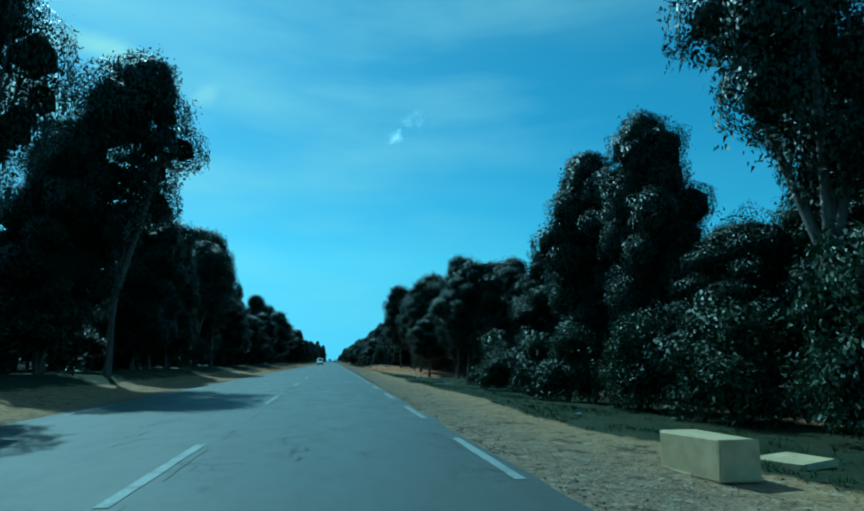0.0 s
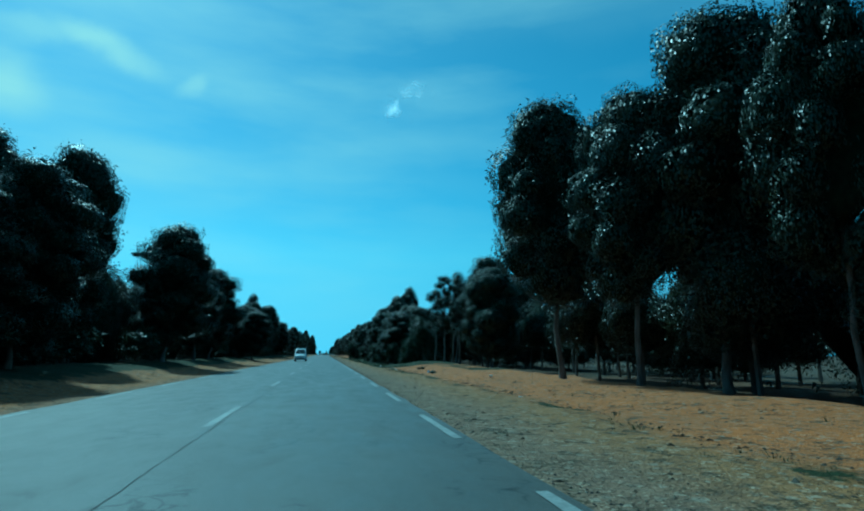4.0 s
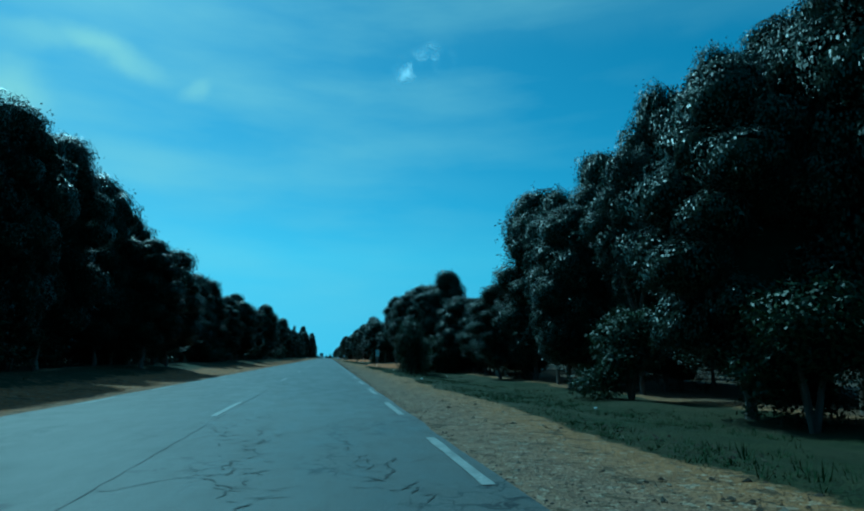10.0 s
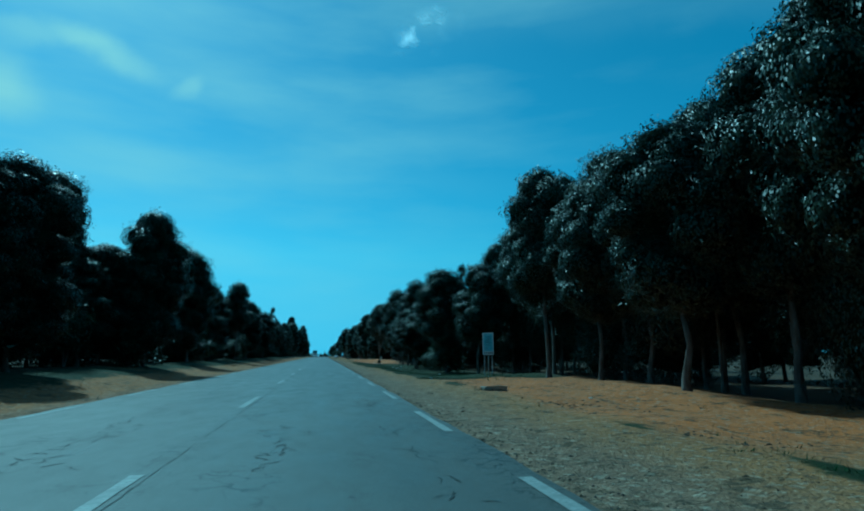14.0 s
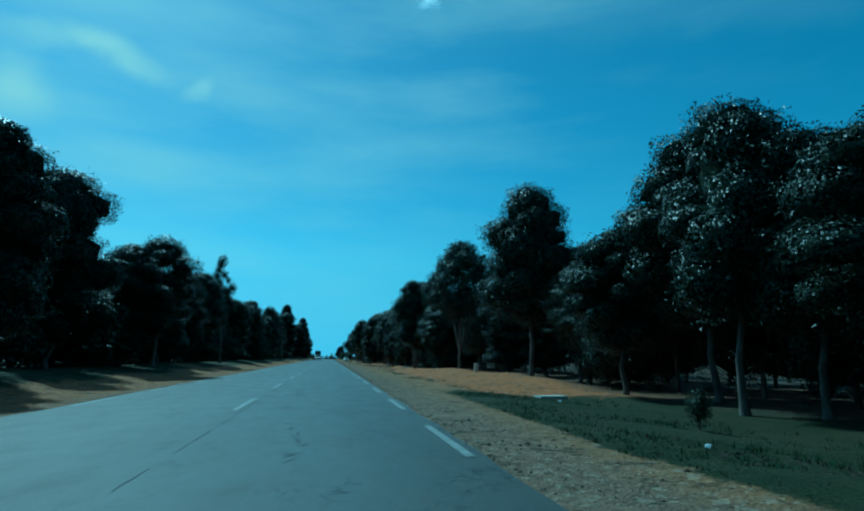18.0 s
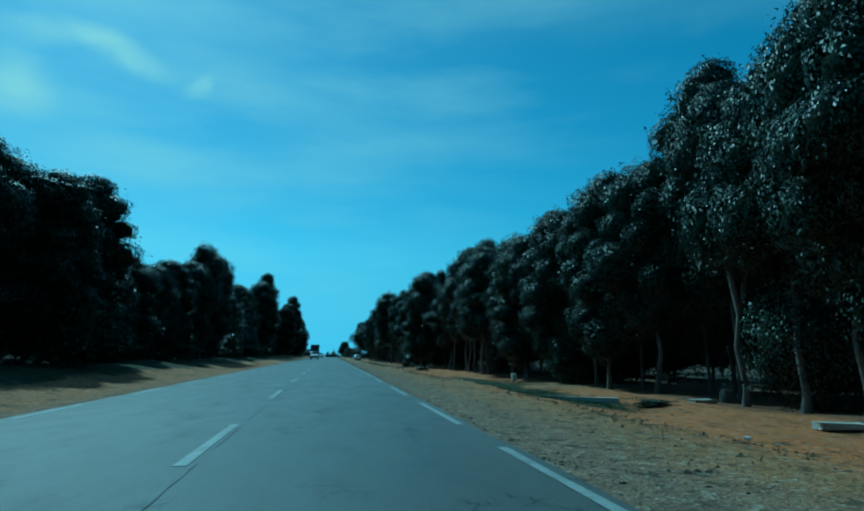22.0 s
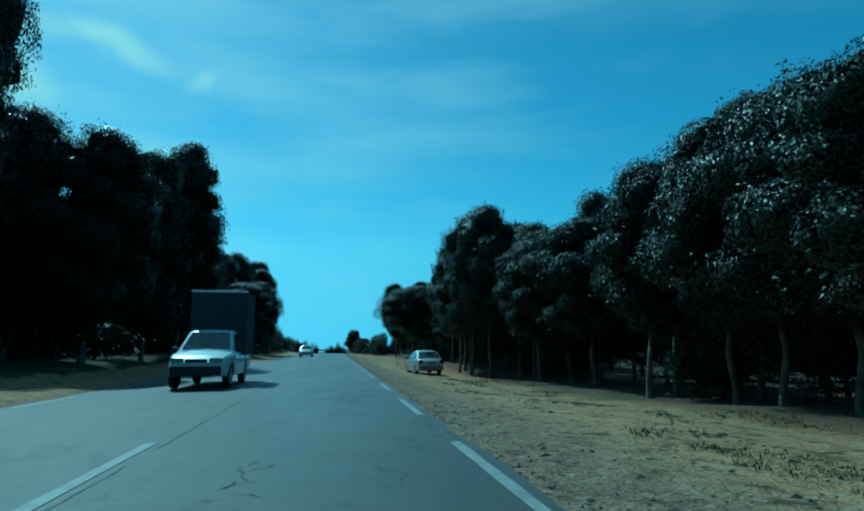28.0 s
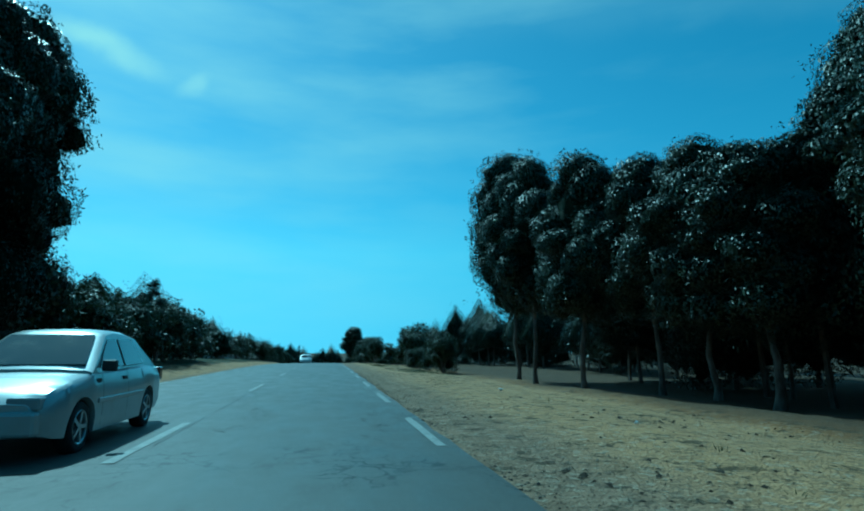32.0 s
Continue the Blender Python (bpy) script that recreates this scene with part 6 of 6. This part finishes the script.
def build_grass():
    rng = np.random.default_rng(6)
    vs, fs = [], []
    o = 0
    def tuft(x, y, h, n):
        nonlocal o
        z = land(x, y) - 0.05
        for i in range(n):
            a = rng.uniform(0, 6.28)
            d = np.array([math.cos(a), math.sin(a), 0])
            p = np.array([x, y, z]) + d * rng.uniform(0, 0.09)
            side = np.array([-d[1], d[0], 0]) * 0.008
            tip = p + d * rng.uniform(0.03, 0.14) + np.array([0, 0, h * rng.uniform(0.6, 1.2)])
            vs.extend((p - side, p + side, tip))
            fs.append((o, o + 1, o + 2))
            o += 3
    for a, c in GRASS_RIGHT:
        a, c = max(a, -2), min(c, 600)
        for k in range(int((c - a) * 140)):
            y = rng.uniform(a, c)
            x = grass_inner(y) + 4.4 * rng.random() ** 1.2
            if noise.noise(Vector((x * 0.6, y * 0.6, 11))) > -0.12:
                tuft(x, y, rng.uniform(0.03, 0.09), 5)
    for k in range(6000):
        y = rng.uniform(0, 560)
        x = 5.1 + edge_wave(y) + rng.normal(0, 0.35)
        if noise.noise(Vector((x * 0.3, y * 0.4, 9.0))) > (-0.05 if y < 498 else 0.25):
            tuft(x, y, rng.uniform(0.03, 0.09), 5)
    for k in range(7000):
        y = rng.uniform(118, 236) if k % 2 else rng.uniform(-2, 56) if k % 4 else rng.uniform(256, 320)
        x = grass_inner(y) + rng.uniform(0.0, 5.5)
        wild = noise.noise(Vector((x * 0.5, y * 0.5, 31)))
        if wild > 0.02:
            tuft(x, y, rng.uniform(0.05, 0.13) + 0.22 * wild * rng.random(), 6)
    for k in range(2600):
        y = rng.uniform(0, 580)
        x = rng.uniform(5.0, 10.0) if k % 2 else -rng.uniform(8.2, 11.0)
        if noise.noise(Vector((x * 0.4, y * 0.4, 21))) > 0.1:
            tuft(x, y, rng.uniform(0.05, 0.16), 5)
    ob = mesh_object("grass", vs, fs, GRASS)
    return tagged(ob, "short green and dry grass tufts on the verge", "grass", kind="stuff")


build_grass()


# ---- cracks in the asphalt ----
def crack(x, y, length, slant, rng, wide=0.006):
    """A jagged crack as a thin strip on the road."""
    n = max(3, int(length / 0.06))
    vs, px, py = [], x, y
    turn_by = slant
    for i in range(n):
        turn_by = slant + 0.75 * (turn_by - slant) + rng.uniform(-0.75, 0.75)
        w = wide * rng.uniform(0.4, 1.6) * (0.3 if i in (0, n - 1) else 1)
        nx, ny = math.cos(turn_by), -math.sin(turn_by)
        vs += [(px + s * w * nx, py + s * w * ny, road_z(px, py) + 0.005) for s in (-1, 1)]
        px += math.sin(turn_by) * 0.06
        py += math.cos(turn_by) * 0.06
    return vs, [(2 * i, 2 * i + 1, 2 * i + 3, 2 * i + 2) for i in range(n - 1)]


def crazing(x, y, length, rng, density):
    """A wandering crack along a wheel track with short branches across it."""
    pieces, wander = [], 0.0
    for k in range(int(length / 0.3)):
        if rng.random() < 0.75:
            pieces.append(crack(x + wander, y + 0.3 * k, 0.36, rng.uniform(-0.45, 0.45), rng, rng.uniform(0.006, 0.014)))
        for q in range(3):
            if rng.random() < density:
                pieces.append(crack(x + wander + rng.gauss(0, 0.16), y + 0.3 * k + rng.uniform(0, 0.3), rng.uniform(0.1, 0.5),
                                    rng.choice((1.57, -1.57)) + rng.uniform(-0.6, 0.6), rng, rng.uniform(0.003, 0.009)))
        wander = 0.85 * wander + rng.gauss(0, 0.09)
    return pieces


def build_cracks():
    rng = random.Random(8)
    pieces = []
    for y in range(-4, 560):
        heavy = spans(y, ((52, 60), (86, 135), (148, 250), (316, 352)))
        for x in (-0.75, 0.85, -3.3):
            if rng.random() < 0.03 + 0.20 * heavy:
                pieces += crazing(x + rng.uniform(-0.3, 0.3), y + rng.random(), rng.uniform(1.2, 5.0), rng, rng.uniform(0.25, 0.75))
        if rng.random() < 0.10 + 0.25 * heavy:
            pieces.append(crack(rng.uniform(-4.6, 1.2), y + rng.random(), rng.uniform(0.4, 1.6), 1.57 + rng.uniform(-0.3, 0.3), rng, rng.uniform(0.003, 0.008)))
        # the joint between the two lanes
        if rng.random() < 0.70:
            vs = []
            for k in range(5):
                x, w = -1.70 + 0.03 * math.sin(y * 0.23) + rng.uniform(-0.012, 0.012), rng.uniform(0.002, 0.007)
                vs += [(x + e, y + 0.26 * k, road_z(x, y) + 0.005) for e in (-w, w)]
            pieces.append((vs, [(2 * k, 2 * k + 1, 2 * k + 3, 2 * k + 2) for k in range(4)]))
    v, f = merge(pieces)
    ob = mesh_object("cracks", v, f, CRACK, road)
    return tagged(ob, kind="stuff")


build_cracks()


# ---- small cloud ----
def build_cloud():
    m, n, l, b = material("thin_cloud", 1.0, 0.0, 0.0)
    b.inputs["Base Color"].default_value = (0.92, 0.92, 0.92, 1)
    lit = n.new("ShaderNodeBsdfTranslucent")
    lit.inputs["Color"].default_value = (0.92, 0.92, 0.92, 1)
    clear = n.new("ShaderNodeBsdfTransparent")
    both, cut = n.new("ShaderNodeAddShader"), n.new("ShaderNodeMixShader")
    l.new(b.outputs["BSDF"], both.inputs[0])
    l.new(lit.outputs["BSDF"], both.inputs[1])
    l.new(clear.outputs["BSDF"], cut.inputs[1])
    l.new(both.outputs["Shader"], cut.inputs[2])
    l.new(cut.outputs["Shader"], n["Material Output"].inputs["Surface"])
    gen = n.new("ShaderNodeTexCoord").outputs["Generated"]
    f = noise_tex(n, l, 3.2, 5.0, 0.58, vec=gen, stretch=(1.0, 1.0, 1.4))
    a = n.new("ShaderNodeAttribute")
    a.attribute_name = "body"
    mul = n.new("ShaderNodeMath")
    mul.operation = "MULTIPLY"
    l.new(ramp_of(n, l, f, 0.44, 0.70), mul.inputs[0])
    l.new(a.outputs["Fac"], mul.inputs[1])
    l.new(mul.outputs[0], cut.inputs["Fac"])
    vs, fs, body = [], [], []
    nx, ny = 28, 18
    for j in range(ny + 1):
        for i in range(nx + 1):
            u, v = i / nx * 2 - 1, j / ny * 2 - 1
            vs.append((u * 42, v * 10 + u * 12 + 6 * noise.noise(Vector((u * 2, v * 2, 1))), u * 24 + v * 34 + 8 * noise.noise(Vector((u * 2, v * 2, 5)))))
            body.append(max(0.0, 1 - (u * u + v * v) ** 0.6))
    for j in range(ny):
        for i in range(nx):
            k = j * (nx + 1) + i
            fs.append((k, k + 1, k + nx + 2, k + nx + 1))
    ob = mesh_object("cloud", vs, fs, m, smooth=True)
    ob.data.attributes.new("body", "FLOAT", "POINT").data.foreach_set("value", body)
    ob.location = (94, 731, 315)
    ob.visible_shadow = False
    return tagged(ob, "small thin white wisp of cloud in the blue sky", "cloud", kind="structure")


build_cloud()


# models that no spot took
for q in [p for protos in KINDS.values() for p in protos] + SHRUBS + TALL_SHRUBS:
    if q not in used:
        for child in list(q.children):
            bpy.data.objects.remove(child)
        bpy.data.objects.remove(q)
